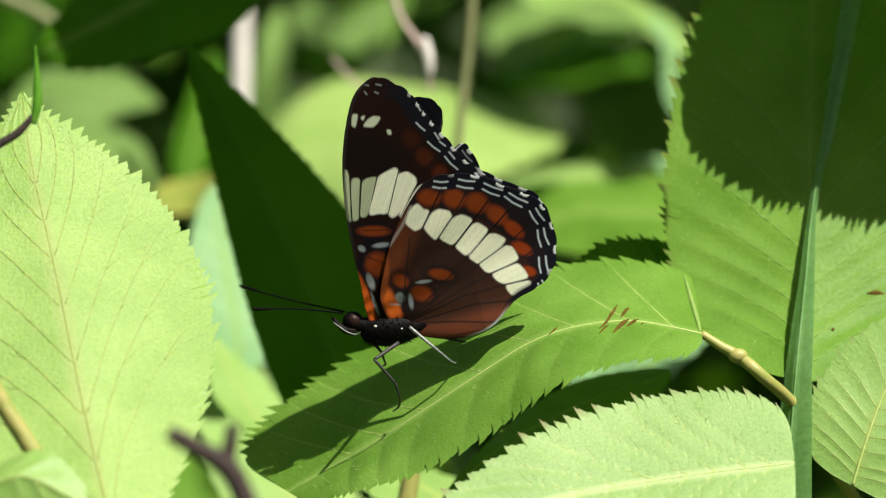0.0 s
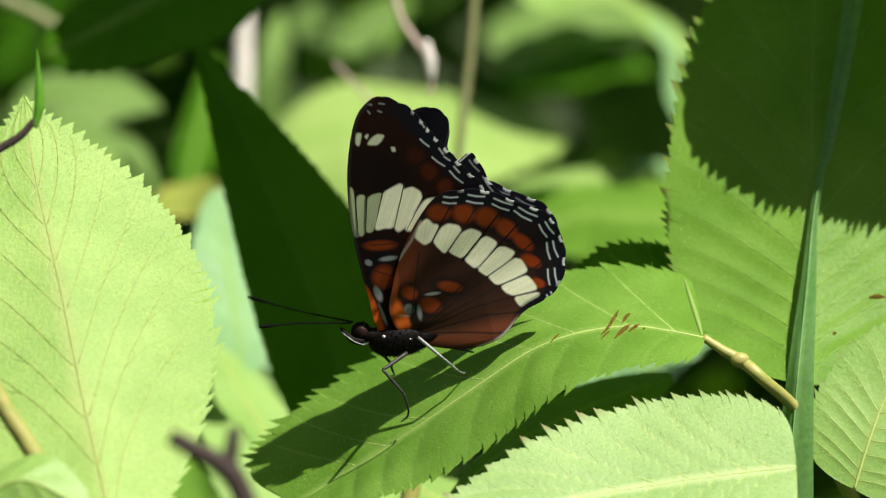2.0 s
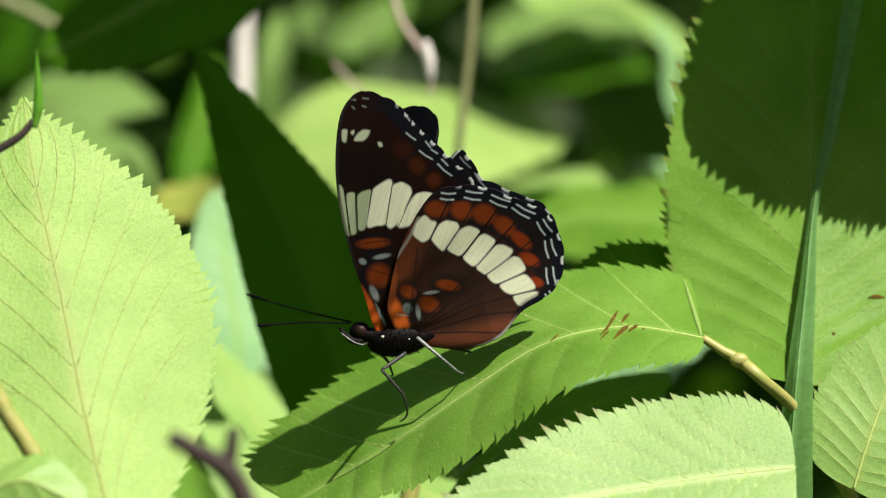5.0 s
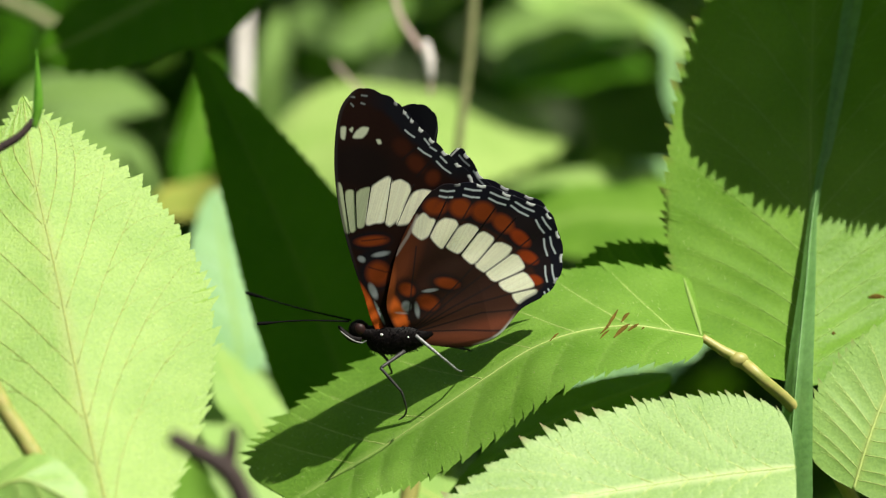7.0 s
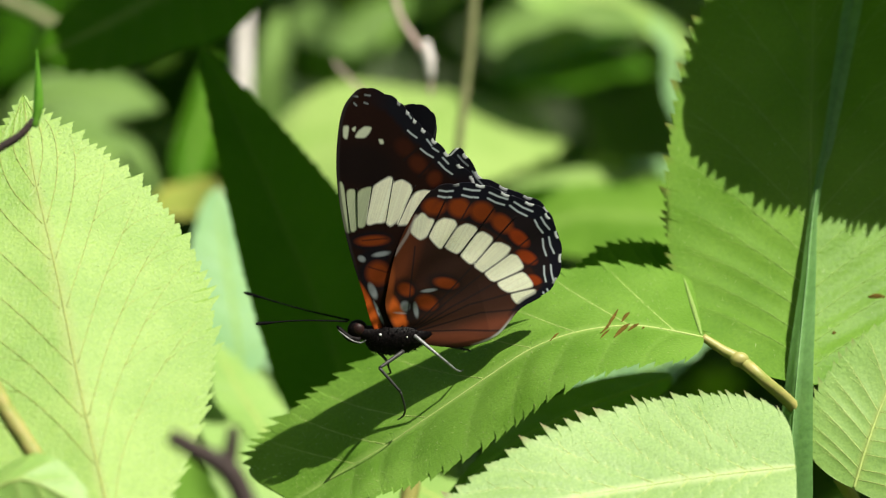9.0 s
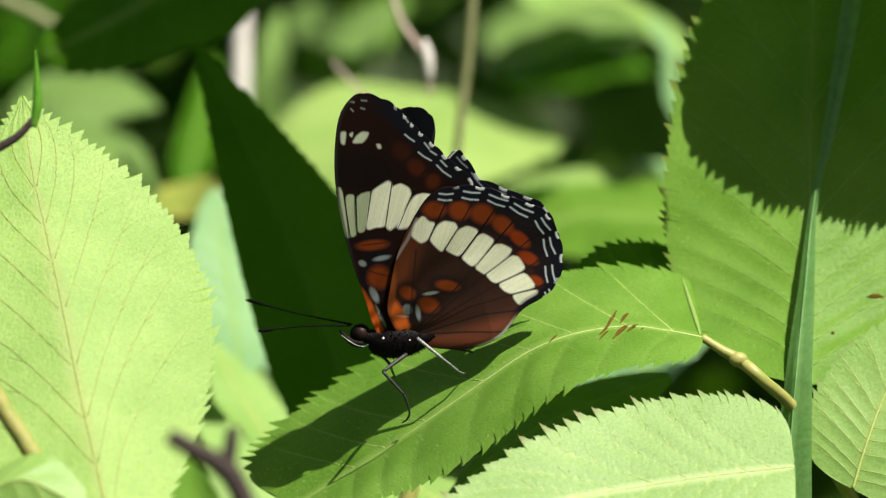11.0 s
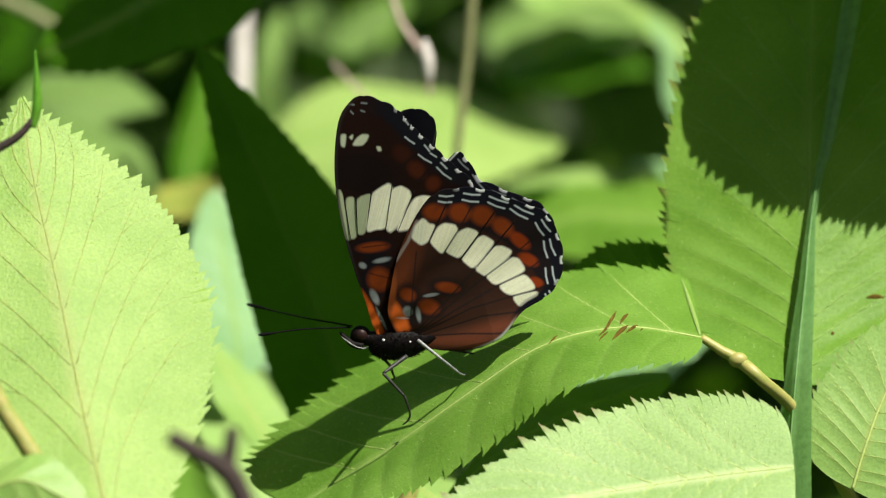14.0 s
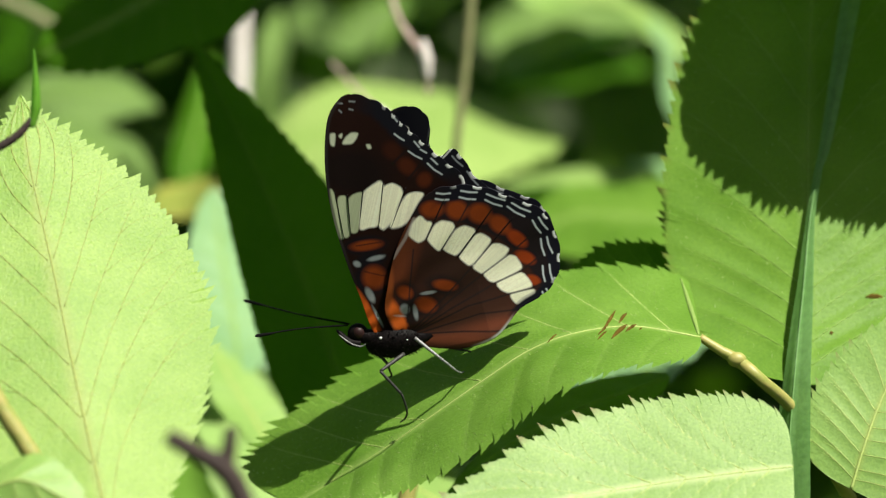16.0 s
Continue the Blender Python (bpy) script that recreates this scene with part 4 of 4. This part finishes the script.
def fore_pattern(X, Y, edge, place, upper):
    dark = (0.011, 0.0045, 0.0035) if not upper else (0.004, 0.004, 0.0065)
    col = np.tile(np.array(dark), (len(X), 1))
    outer = step(Y, 340, 300) * step(X, 640, 690)
    if not upper:
        col = lay(col, 0.8 * blob(X, Y, 640, 295, 66, 40, 8, 0.35), (0.006, 0.004, 0.004))
        col = lay(col, step(edge, 32, 22) * outer, (0.006, 0.006, 0.009))
        for x, y, rx, ry, k in ((712, 262, 17, 14, 0.09), (737, 290, 17, 13, 0.2), (766, 314, 12, 13, 0.28)):
            col = lay(col, k * blob(X, Y, x, y, rx, ry, 40, 0.35), RUST)
        col = lay(col, 0.8 * seg_lines(X, Y, [(712, 284, 738, 262), (738, 312, 764, 284)], 2.2), (0.008, 0.005, 0.005))
    else:
        col = lay(col, step(edge, 34, 24) * outer, (0.006, 0.006, 0.009))
    texture = streaks(X + Y * 0.3, 0.8, 3)
    for k, cell in enumerate(FORE_CELLS):
        mask = poly(X, Y, cell, 3.0 if upper else 2.1)
        tint = np.array((0.90, 0.90, 0.85) if upper else CREAM if k > 2 else (0.42, 0.46, 0.30))
        col = col * (1 - mask[:, None]) + (tint[None, :] * np.clip(texture, 0, 1.05)[:, None]) * mask[:, None]
    for spot in ([(606, 229), (615, 228), (612, 250), (606, 247)], [(626, 247), (633, 236), (643, 229), (655, 230), (650, 240), (643, 247)], [(621, 233), (627, 229), (625, 237)],
                 [(668, 250), (674, 250), (676, 256), (671, 257)]):
        col = lay(col, poly(X, Y, spot, 2.0 if upper else 0.6), (0.74, 0.75, 0.64) if upper else (0.55, 0.58, 0.44))
    if not upper:
        for x, y, rx, ry, tn in ((656, 424, 32, 12, -4), (664, 482, 26, 24, 0), (664, 450, 24, 8, -8)):
            col = lay(col, blob(X, Y, x, y, rx + 4, ry + 4, tn), (0.006, 0.005, 0.007))
        for x, y, rx, ry, tn, c in ((658, 424, 27, 9, -4, RUST), (669, 481, 20, 20, 0, RUST), (674, 447, 15, 4, -12, SILVER), (640, 456, 7, 5, 30, SILVER),
                                    (660, 512, 6, 14, -25, SILVER), (656, 546, 8, 46, -24, (0.44, 0.08, 0.012)), (671, 550, 2.6, 20, -24, SILVER)):
            col = lay(col, (0.3 if c is SILVER else 0.92) * blob(X, Y, x, y, rx, ry, tn, 0.3), c)
        col = lay(col, 0.8 * seg_lines(X, Y, [(640, 424, 684, 420), (652, 470, 690, 480)], 1.2), (0.02, 0.008, 0.006))
    wavy = np.abs(np.sin(place * math.pi * 9))
    on_margin = step(X, 600, 640) * step(Y, 345, 330)
    col = lay(col, seg_lines(X, Y, FORE_LUNULES, 1.6) * (0.6 if not upper else 0.3) * (0.35 + 0.65 * step(Y, 192, 215)), SILVER)
    rim = step(edge, 6, 3) * (wavy < 0.5) * on_margin * step(X, 690, 725)
    col = lay(col, rim * 0.85, (0.78, 0.79, 0.79))
    col = lay(col, step(edge, 7, 4) * step(X, 640, 620) * 0.8, (0.02, 0.017, 0.017))
    return col


def hind_pattern(X, Y, edge, place, upper):
    base = (716, 590)
    dark = (0.025, 0.010, 0.007) if not upper else (0.004, 0.004, 0.0065)
    col = np.tile(np.array(dark), (len(X), 1))
    if not upper:
        col = lay(col, 0.7 * blob(X, Y, 840, 560, 120, 34, -14, 0.5), (0.065, 0.026, 0.017))
        col = lay(col, 0.7 * blob(X, Y, 865, 562, 50, 11, -14, 0.6), (0.13, 0.036, 0.018))
        col = lay(col, 0.7 * blob(X, Y, 800, 588, 76, 10, -3, 0.5), (0.13, 0.036, 0.017))
        col = lay(col, 0.8 * blob(X, Y, 706, 470, 22, 90, 22, 0.6), (0.10, 0.026, 0.010))
        col = lay(col, 0.6 * blob(X, Y, 815, 480, 70, 50, 38, 0.6), (0.020, 0.011, 0.008))
    th, r, out = radial(X, Y, base, [(728, 378), (748, 374), (800, 383), (860, 402), (905, 430), (945, 476), (965, 512), (960, 530)])
    ang = np.degrees(th)
    inner = np.where(ang > -11.5, 0.0, 1.0)
    col = lay(col, step(r, out - 2, out + 4) * inner, (0.010, 0.007, 0.008))
    if not upper:
        for x, y, rx, ry, tn in HIND_RUST:
            col = lay(col, 0.95 * blob(X, Y, x, y, rx, ry, tn, 0.28), (RUST[0] * (1 + 0.25 * (x > 910)), RUST[1], RUST[2]))
    else:
        for x, y in ((870, 380), (900, 402), (925, 430), (940, 462)):
            col = lay(col, blob(X, Y, x, y, 10, 7, 40, 0.4), (0.42, 0.07, 0.022))
    texture = streaks(ang, 9.0, 5)
    for cell in HIND_CELLS:
        mask = poly(X, Y, cell, 3.0 if upper else 2.1)
        tint = np.array((0.90, 0.90, 0.85) if upper else CREAM)
        col = col * (1 - mask[:, None]) + (tint[None, :] * np.clip(texture, 0, 1.05)[:, None]) * mask[:, None]
    if not upper:
        for x, y, rx, ry, tn in ((788, 495, 24, 11, 8), (755, 529, 21, 15, 10), (718, 508, 16, 15, 20), (725, 540, 18, 22, 0)):
            col = lay(col, 0.9 * blob(X, Y, x, y, rx + 6, ry + 5, tn, 0.3), (0.010, 0.007, 0.007))
        for x, y, rx, ry, tn, c in ((790, 495, 20, 9, 8, RUST), (756, 529, 18, 13, 10, RUST), (719, 507, 14, 11, 25, RUST), (705, 555, 12, 40, -24, (0.46, 0.09, 0.014)),
                                    (690, 505, 8, 40, 8, (0.17, 0.042, 0.012)), (718, 537, 8, 9, 0, SILVER), (709, 549, 11, 2, 5, SILVER), (737, 543, 4, 13, -8, SILVER), (760, 508, 13, 3, -8, SILVER)):
            col = lay(col, (0.28 if c is SILVER else 0.92) * blob(X, Y, x, y, rx, ry, tn, 0.3), c)
        col = lay(col, 0.35 * seg_lines(X, Y, [(700, 446, 722, 412), (722, 412, 738, 378)], 3.0), (0.45, 0.42, 0.40))
    col = lay(col, seg_lines(X, Y, HIND_VEINS, 1.5) * 0.85, (0.012, 0.009, 0.009))
    margin = inner * step(ang, -72, -66)
    wide = 27 - 16 * step(ang, -32, -16)
    black = step(edge, wide, wide - 5) * step(ang, -78, -70) * step(ang, -12, -16)
    col = lay(col, black, (0.006, 0.006, 0.010))
    col = lay(col, seg_lines(X, Y, HIND_LUNULES, 1.6) * (0.22 if upper else 0.8), SILVER)
    wavy = np.abs(np.sin(place * math.pi * 9))
    rim = step(edge, 5, 2.5) * (wavy < 0.5) * margin * step(ang, -19, -24)
    col = lay(col, rim * (0.5 if upper else 0.95), (0.80, 0.82, 0.82))
    if not upper:
        col = lay(col, 0.55 * step(edge, 5, 2) * step(ang, -20, -8) * step(X, 830, 855) * step(X, 912, 900) * (np.sin(place * 140) > -0.3), (0.42, 0.47, 0.42))
    return col


def wing_mesh(name, outline, pattern, side, first, last, count=640, rings=104, center=None, flare=0.0):
    """Two sheets of scales, a tenth of a millimetre apart, on a gently cambered wing. side: -1 left, +1 right of the body.
    first, last: the stretch of the outline that is scalloped."""
    rim = closed_curve(outline, count)
    cx, cy = center
    n = len(outline)
    place = np.arange(count) / count * n
    mid = ((place - first) / (last - first))
    on = np.clip(mid, 0, 1)
    scal = 3.2 * (np.abs(np.sin(on * math.pi * 9)) - 0.5) * ((mid > 0) & (mid < 1))
    d = rim - np.array([cx, cy])
    rim = rim + d / np.linalg.norm(d, axis=1)[:, None] * scal[:, None]
    r = (np.arange(1, rings + 1) / rings) ** 0.8
    pts = np.concatenate([[[cx, cy]]] + [np.array([cx, cy]) + (rim - np.array([cx, cy])) * q for q in r])
    X, Y = pts[:, 0], pts[:, 1]
    edge = np.full(len(pts), 1e9)
    for k in range(0, count, 2):
        edge = np.minimum(edge, (X - rim[k, 0]) ** 2 + (Y - rim[k, 1]) ** 2)
    edge = np.sqrt(edge)
    where = np.concatenate([[0.5], np.tile(on, rings)])
    dx, dy = (X - HINGE[0]) * U, (HINGE[1] - Y) * U
    A = ca * dx + sa * dy
    B = (-sa * dx + ca * dy) / math.cos(radians(15)) * TALL
    lift = 0.0006 * np.sin(np.clip(B / 0.03, 0, 1.4) * 2.0) + 0.00007 * np.sin(np.arctan2(B, A + 0.01) * 26)
    lift += flare * np.clip((A - 0.003) / 0.012, 0, 1) * np.clip((0.0095 - B) / 0.0135, 0, 1) ** 1.4
    faces = [(0, 1 + (j + 1) % count, 1 + j) for j in range(count)]
    for i in range(rings - 1):
        for j in range(count):
            k = (j + 1) % count
            faces.append((1 + i * count + j, 1 + i * count + k, 1 + (i + 1) * count + k, 1 + (i + 1) * count + j))
    m = len(pts)
    verts = [(a, side * (b + 0.00005), z) for a, b, z in zip(A, lift, B)] + [(a, side * (b - 0.00005), z) for a, b, z in zip(A, lift, B)]
    faces2 = [tuple(m + q for q in reversed(f)) for f in faces]
    rimf = [(1 + (rings - 1) * count + j, 1 + (rings - 1) * count + (j + 1) % count, m + 1 + (rings - 1) * count + (j + 1) % count, m + 1 + (rings - 1) * count + j)
            for j in range(count)]
    me = mesh_of(name, verts, faces + faces2 + rimf, WING)
    me.materials.append(WING_UPPER)
    me.polygons.foreach_set("material_index", [0] * len(faces) + [1] * len(faces2) + [0] * len(rimf))
    col = np.concatenate([pattern(X, Y, edge, where, False), pattern(X, Y, edge, where, True)])
    rgba = np.concatenate([np.clip(col, 0, 1), np.ones((len(col), 1))], axis=1).astype(np.float32)
    me.color_attributes.new("scales", "FLOAT_COLOR", "POINT").data.foreach_set("color", rgba.ravel())
    return me


def wing(name, out, outline, pattern, side, first, last, center, root, veins, parent, label):
    """A wing that turns about its root on the body."""
    me = wing_mesh(name, outline, pattern, side, first, last, center=center, flare=0.0022 if name == "hindwing" else 0.0)
    a, b = wing_place(*root)
    me.transform(Matrix.Translation((-a, 0, -b)))
    ob = child(name, me, parent, label)
    ob.matrix_basis = Matrix.Translation((a, side * out, b))
    for x0, y0, ex, ey in veins:
        a0, b0 = wing_place(x0, y0)
        ea, eb = wing_place(ex, ey)
        line = [Vector((a0 + (ea - a0) * f - a, side * (0.00006 + 0.0006 * math.sin(min(1.4, max(0, (b0 + (eb - b0) * f) / 0.03)) * 2.0)), b0 + (eb - b0) * f - b))
                for f in (0, 0.33, 0.66, 1)]
        child("vein", mesh_of("vein", *tube(line, [0.00009, 0.00007, 0.00004], 5, 16), BLACK), ob)
    return ob


butterfly = new("butterfly")
tagged(butterfly, "dark brown butterfly with white bands and orange spots on a leaf", "butterfly")
butterfly.matrix_world = Matrix.Translation(at(-8.17, -12.25, 2)) @ BODY_TURN


def mm(points):
    return [Vector(p) * MM for p in points]


def B(x, y, d):
    """A place of the drawing in the butterfly's own space, in millimetres."""
    dx, dy = (x - HINGE[0]) * 0.0867, (HINGE[1] - y) * 0.0867
    p = BODY_TURN.to_3x3().inverted() @ (way(dx, dy, d) / MM)
    return (p.x, p.y, p.z)


def body():
    b = butterfly
    mid = Vector(B(702, 600, 0))
    turn = Matrix.Rotation(radians(8), 3, "Y")
    size = Vector((4.7, 1.8, 2.5))
    child("thorax", mesh_of("thorax", *ball(mid * MM, [q * MM for q in size], turn, squash=0.0), BLACK), b)
    child("abdomen", mesh_of("abdomen", *tube(mm([B(730, 597, 0), B(770, 587, 0), B(810, 577, 0), B(846, 567, 0)]), [0.0013, 0.0011, 0.001, 0.0004], 14, 30), BLACK), b)
    head = child("head", mesh_of("head", *ball(Vector(B(635, 584, 0)) * MM, [1.6 * MM, 1.35 * MM, 1.6 * MM]), BLACK), b)
    child("neck", mesh_of("neck", *tube(mm([B(640, 588, 0), B(655, 591, 0), B(672, 594, 0)]), [0.0011, 0.0013, 0.0016], 12, 10), BLACK), b)
    for s in (-1, 1):
        child("eye", mesh_of("eye", *ball((Vector(B(636, 581, 0)) + Vector((0, s * 0.75, 0))) * MM, [1.0 * MM, 0.75 * MM, 1.12 * MM]), EYE_BROWN), head, "round dark brown eye")
        child("palp", mesh_of("palp", *tube(mm([B(640, 603, s * 0.6), B(620, 598, s * 0.6), B(603, 582, s * 0.5), B(598, 577, s * 0.4)]), [0.0006, 0.00055, 0.0003, 0.0001], 8, 14), BLACK), head)
        child("cheek_streak", mesh_of("cheek_streak", *tube(mm([B(601, 585, s * 0.9), B(612, 594, s * 1.15), B(626, 603, s * 1.2), B(640, 607, s * 1.1), B(649, 603, s * 1.3)]), [0.00005, 0.00013, 0.0001, 0.00012, 0.00005], 6, 18), GREY_LEG), head)
    for x, y, r in ((674, 586, 0.24), (721, 590, 0.12)):
        child("white_spot", mesh_of("white_spot", *ball((Vector(B(x, y, 0)) + Vector((0, -1.75, 0))) * MM, [r * MM, 0.2 * MM, r * MM], rings=8, segs=12), WHITE_SCALES), b)
    # hairs on the thorax
    rnd = random.Random(8)
    parts = []
    for _ in range(900):
        u, w = rnd.uniform(0.25, 2.8), rnd.uniform(0, 6.28)
        o = Vector((math.cos(u), math.sin(u) * math.cos(w), math.sin(u) * math.sin(w)))
        p = mid + turn @ Vector((o.x * size.x, o.y * size.y, o.z * size.z)) * 0.97
        o = (turn @ o + Vector((0.9, rnd.uniform(-0.3, 0.3), rnd.uniform(-0.4, 0.2)))).normalized() * rnd.uniform(0.3, 0.7)
        parts.append(tube(mm([p, p + o * 0.6, p + o]), [0.00005, 0.00004, 0.00001], 3, 4))
    child("hair", mesh_of("hair", *joined(parts), BLACK), b)


def leg(points, material, label="", thick=1.0):
    """Thigh, shin and jointed foot, bent at the joints."""
    q = mm(points)
    k = thick * MM
    top = child("leg", mesh_of("leg", *tube([q[0], q[0].lerp(q[1], 0.5), q[1]], [0.34 * k, 0.32 * k, 0.24 * k], 8, 10), material), butterfly, label)
    child("shin", mesh_of("shin", *tube([q[1], q[1].lerp(q[2], 0.5), q[2]], [0.25 * k, 0.24 * k, 0.2 * k], 8, 10), material), top)
    child("foot", mesh_of("foot", *tube(q[2:], [0.19 * k, 0.17 * k, 0.17 * k, 0.1 * k], 7, 16), material), top)


body()
leg([B(716, 622, -1), B(674, 651, -3.5), B(711, 693, -3), B(719, 722, -1), B(716, 736, 0.6), B(706, 744, 1.2)], DARK_LEG)
leg([B(657, 604, 0.5), B(687, 640, 1), B(690, 652, 2), B(693, 661, 3), B(687, 664, 3.5)], DARK_LEG, thick=0.9)
# sunlight on this leg is put into its pale grey colour
leg([B(736, 594, -2), B(782, 632, -3), B(808, 654, -1), B(816, 658, 1), B(822, 656, 2.5)], GREY_LEG, "hind leg coloured pale grey for the sun on it", 0.85)
leg([B(740, 600, 2), B(790, 612, 4), B(820, 618, 4), B(836, 622, 4)], DARK_LEG)


def antenna(root, mid, tip):
    r = Vector(root)
    pts = [Vector((0, 0, 0))] + [(Vector(p) - r) * MM for p in (mid, tip)]
    ob = child("antenna", mesh_of("antenna", *tube(pts, [0.00015, 0.00013, 0.00014], 7, 40), ANTENNA), butterfly)
    ob.matrix_basis = Matrix.Translation(r * MM)
    a, b = pts[1], pts[2]
    child("club", mesh_of("club", *tube([b + (a - b) * 0.42, b + (a - b) * 0.22, b + (a - b) * 0.06, b], [0.00014, 0.00026, 0.00028, 0.00012], 8, 18), ANTENNA), ob)
    return ob


antenna_near = antenna(B(617, 569, -0.5), B(535, 567, -5), B(458, 572, -9))
antenna_far = antenna(B(620, 567, 0.7), B(528, 547, 8), B(428, 519, 14))

FORE_LABEL = "dark brown forewing with a white band"
HIND_LABEL = "brown hindwing with white band and rust cells"
wings = {}
for side, key in ((-1, "near"), (1, "far")):
    wings["fore", key] = wing("forewing", 0.0008, FORE if side < 0 else FORE_WORN, fore_pattern, side, 7.0, 13.0 if side < 0 else 16.0, (690, 330), (676, 584), FORE_VEINS, butterfly, FORE_LABEL if side < 0 else "dark forewing with a notch in its worn margin")
    wings["hind", key] = wing("hindwing", 0.0013, HIND if side < 0 else HIND_FAR, hind_pattern, side, 5.0, 13.0, (840, 460), (716, 588), HIND_RIBS, butterfly, HIND_LABEL)

# ---- what moves ----
SWAY = [(0, -9.5, -8.5), (0.5, -6.5, -8), (1, -2.5, -2.5), (1.5, 0, 2), (2, 2.5, 3), (2.5, 2.7, 2.5), (3, 2.8, 2), (3.5, 3, 1.5), (4, 2.5, 4),
        (6.5, 0.5, -0.3), (7, 0, 0), (7.5, 2, 3), (8, 2, 3), (8.5, -2.5, -2), (9, -2.5, 0.7), (11.5, 4.7, 6.5), (12, 2, 5.7), (12.5, 5, 9),
        (13, 2.2, 5), (13.5, 2, 6), (14, 5, 8.7), (14.5, 2.2, 8), (15, 5, 8), (15.5, 4, 8), (16, 2, 5.5)]
# seconds, opening of the near wing, opening of the far wing, sweep of the near and far forewing to the tail
BEAT = [(0, -6, 1, 4.7, 14), (1, -6, 1, 4.7, 14), (1.5, -5, 2, 4.5, 14), (2.0, -1, 3, 3, 13.5), (2.1, 3, 6, 2.5, 12), (2.2, 8, 10, 1.2, 10.5), (2.3, 16, 14, 0, 9.5),
        (2.4, 24, 20, -3, 7.5), (2.5, 34, 29, -8, 5), (2.6, 45, 46, -12, 0.5), (2.7, 56, 56.5, -14.2, -3), (2.8, 62, 65, -15.6, -5), (2.9, 65, 66, -16.5, -5.5),
        (3.0, 55.5, 58, -14.8, -4), (3.1, 34, 44, -11.5, 2.7), (3.2, 15, 17, -6.3, 5.7), (3.3, 1, 5, -2.8, 8.5), (3.4, -4, 1, -1.7, 9.5), (3.5, -4, 0, -1, 10),
        (4, -4, 0, 0, 11), (6.5, -5, 0, 0, 11), (7, -5, 0, 0, 11), (8, -5, 0, 0.5, 11), (9, -5, 0, 1, 11), (11.5, -4, 0, 0.5, 11), (13, -4, 0, 0.4, 11),
        (14.4, -3, 1, 1, 12), (14.5, -1, 2, 1.1, 12.3), (14.6, 0, 4, 1, 11.7), (14.7, 3, 6, 0.1, 10.4), (14.8, 9, 10, -1.3, 10), (14.9, 15, 13, -1.0, 9.6), (15.0, 18, 16, 0, 9.2),
        (15.1, 26, 22, -3, 7.4), (15.2, 33, 31, -6, 6.6), (15.3, 39, 42, -7.5, 6), (15.4, 42.5, 46, -8, 4.8), (15.5, 44.5, 47.5, -7.5, 3.5), (15.6, 39.5, 45, -7.5, 4.2),
        (15.7, 22, 25, -8.1, 6.5), (15.8, 9, 11, -4.5, 7), (15.9, -1, 3, -3.4, 9.5), (16, -4, 1, -2.2, 10.4)]


def near_opening(n):
    return math.degrees(math.acos(math.cos(radians(20 + n)) / TALL)) - 20


def far_opening(f):
    return float(np.interp(f, (5, 10, 16, 22, 31, 42, 51, 62, 69), (-2.5, 2, 10, 22, 38, 48, 55.3, 65, 71.3)))


BEAT = [(t, near_opening(n * 1.9 if n < 0 else n), far_opening(f), sn * 0.65 if sn < 0 else sn, sf + 1.6) for t, n, f, sn, sf in BEAT]
# seconds, lift of the near and the far antenna
FEEL = [(0, 4, -1), (1, 1, 0), (2.2, -2, -2), (2.3, -5, -4), (2.4, -9, -22), (2.5, -49, -54), (2.6, -73, -70), (2.7, -53, -23), (2.8, -25, -6), (2.9, -13, -2),
        (3.1, -6, -2), (3.5, -2, 0), (4, 0, 0), (7, 0, 0), (9, 0, 0), (11.5, -1, -1), (14.6, -2, -3), (14.8, -9, -14), (14.9, -39, -31), (15.0, -74, -71),
        (15.1, -80, -58), (15.2, -43, -15), (15.3, -19, -2), (15.4, -13, -2), (15.6, -9, -2), (16, -4, -1)]


def motions():
    pivot = perch.location.copy()
    rows, rows_leaf = [], []
    for t, x, y in SWAY:
        m = Matrix.Rotation(-y / 525, 4, AHEAD)
        rows.append((t, Matrix.Translation(at(-8.17, -12.25, 2) + way(x * 0.0867, -y * 0.0867, 0)) @ Matrix.Rotation(radians(-1.3 * min(1, max(0, (t - 9) / 2.5))), 4, AHEAD) @ BODY_TURN))
        rows_leaf.append((t, Matrix.Translation(pivot) @ m))
    walk(butterfly, rows)
    walk(perch, rows_leaf)
    foot = dark_leaf.location.copy()
    walk(dark_leaf, [(t, Matrix.Translation(foot) @ Matrix.Rotation(x / 750, 4, AHEAD)) for t, x in
                     ((0, -12), (1.5, 0), (2.5, 4), (3.5, 8), (4, 6), (6.5, -2), (7, -2), (8, 3), (9, 6), (11.5, 2), (12.5, 5), (14.5, 6), (15.5, 8), (16, 4))])
    for part_name, root, out in (("fore", (676, 584), 0.0008), ("hind", (716, 588), 0.0013)):
        a, b = wing_place(*root)
        for key, side in (("near", -1), ("far", 1)):
            r = []
            for t, near, far, sweep_near, sweep_far in BEAT:
                opening = radians(near if side < 0 else -far * (1.09 if part_name == "hind" else 1.0))
                sweep = radians((sweep_near if side < 0 else sweep_far) if part_name == "fore" else 0)
                r.append((t, Matrix.Translation((a, side * out, b)) @ Matrix.Rotation(opening, 4, "X") @ Matrix.Rotation(sweep, 4, "Y")))
            walk(wings[part_name, key], r)
    for ob, k in ((antenna_near, 1), (antenna_far, 2)):
        home = ob.matrix_basis.translation.copy()
        walk(ob, [(row[0], Matrix.Translation(home) @ Matrix.Rotation(radians(row[k]), 4, "Y")) for row in FEEL])


motions()
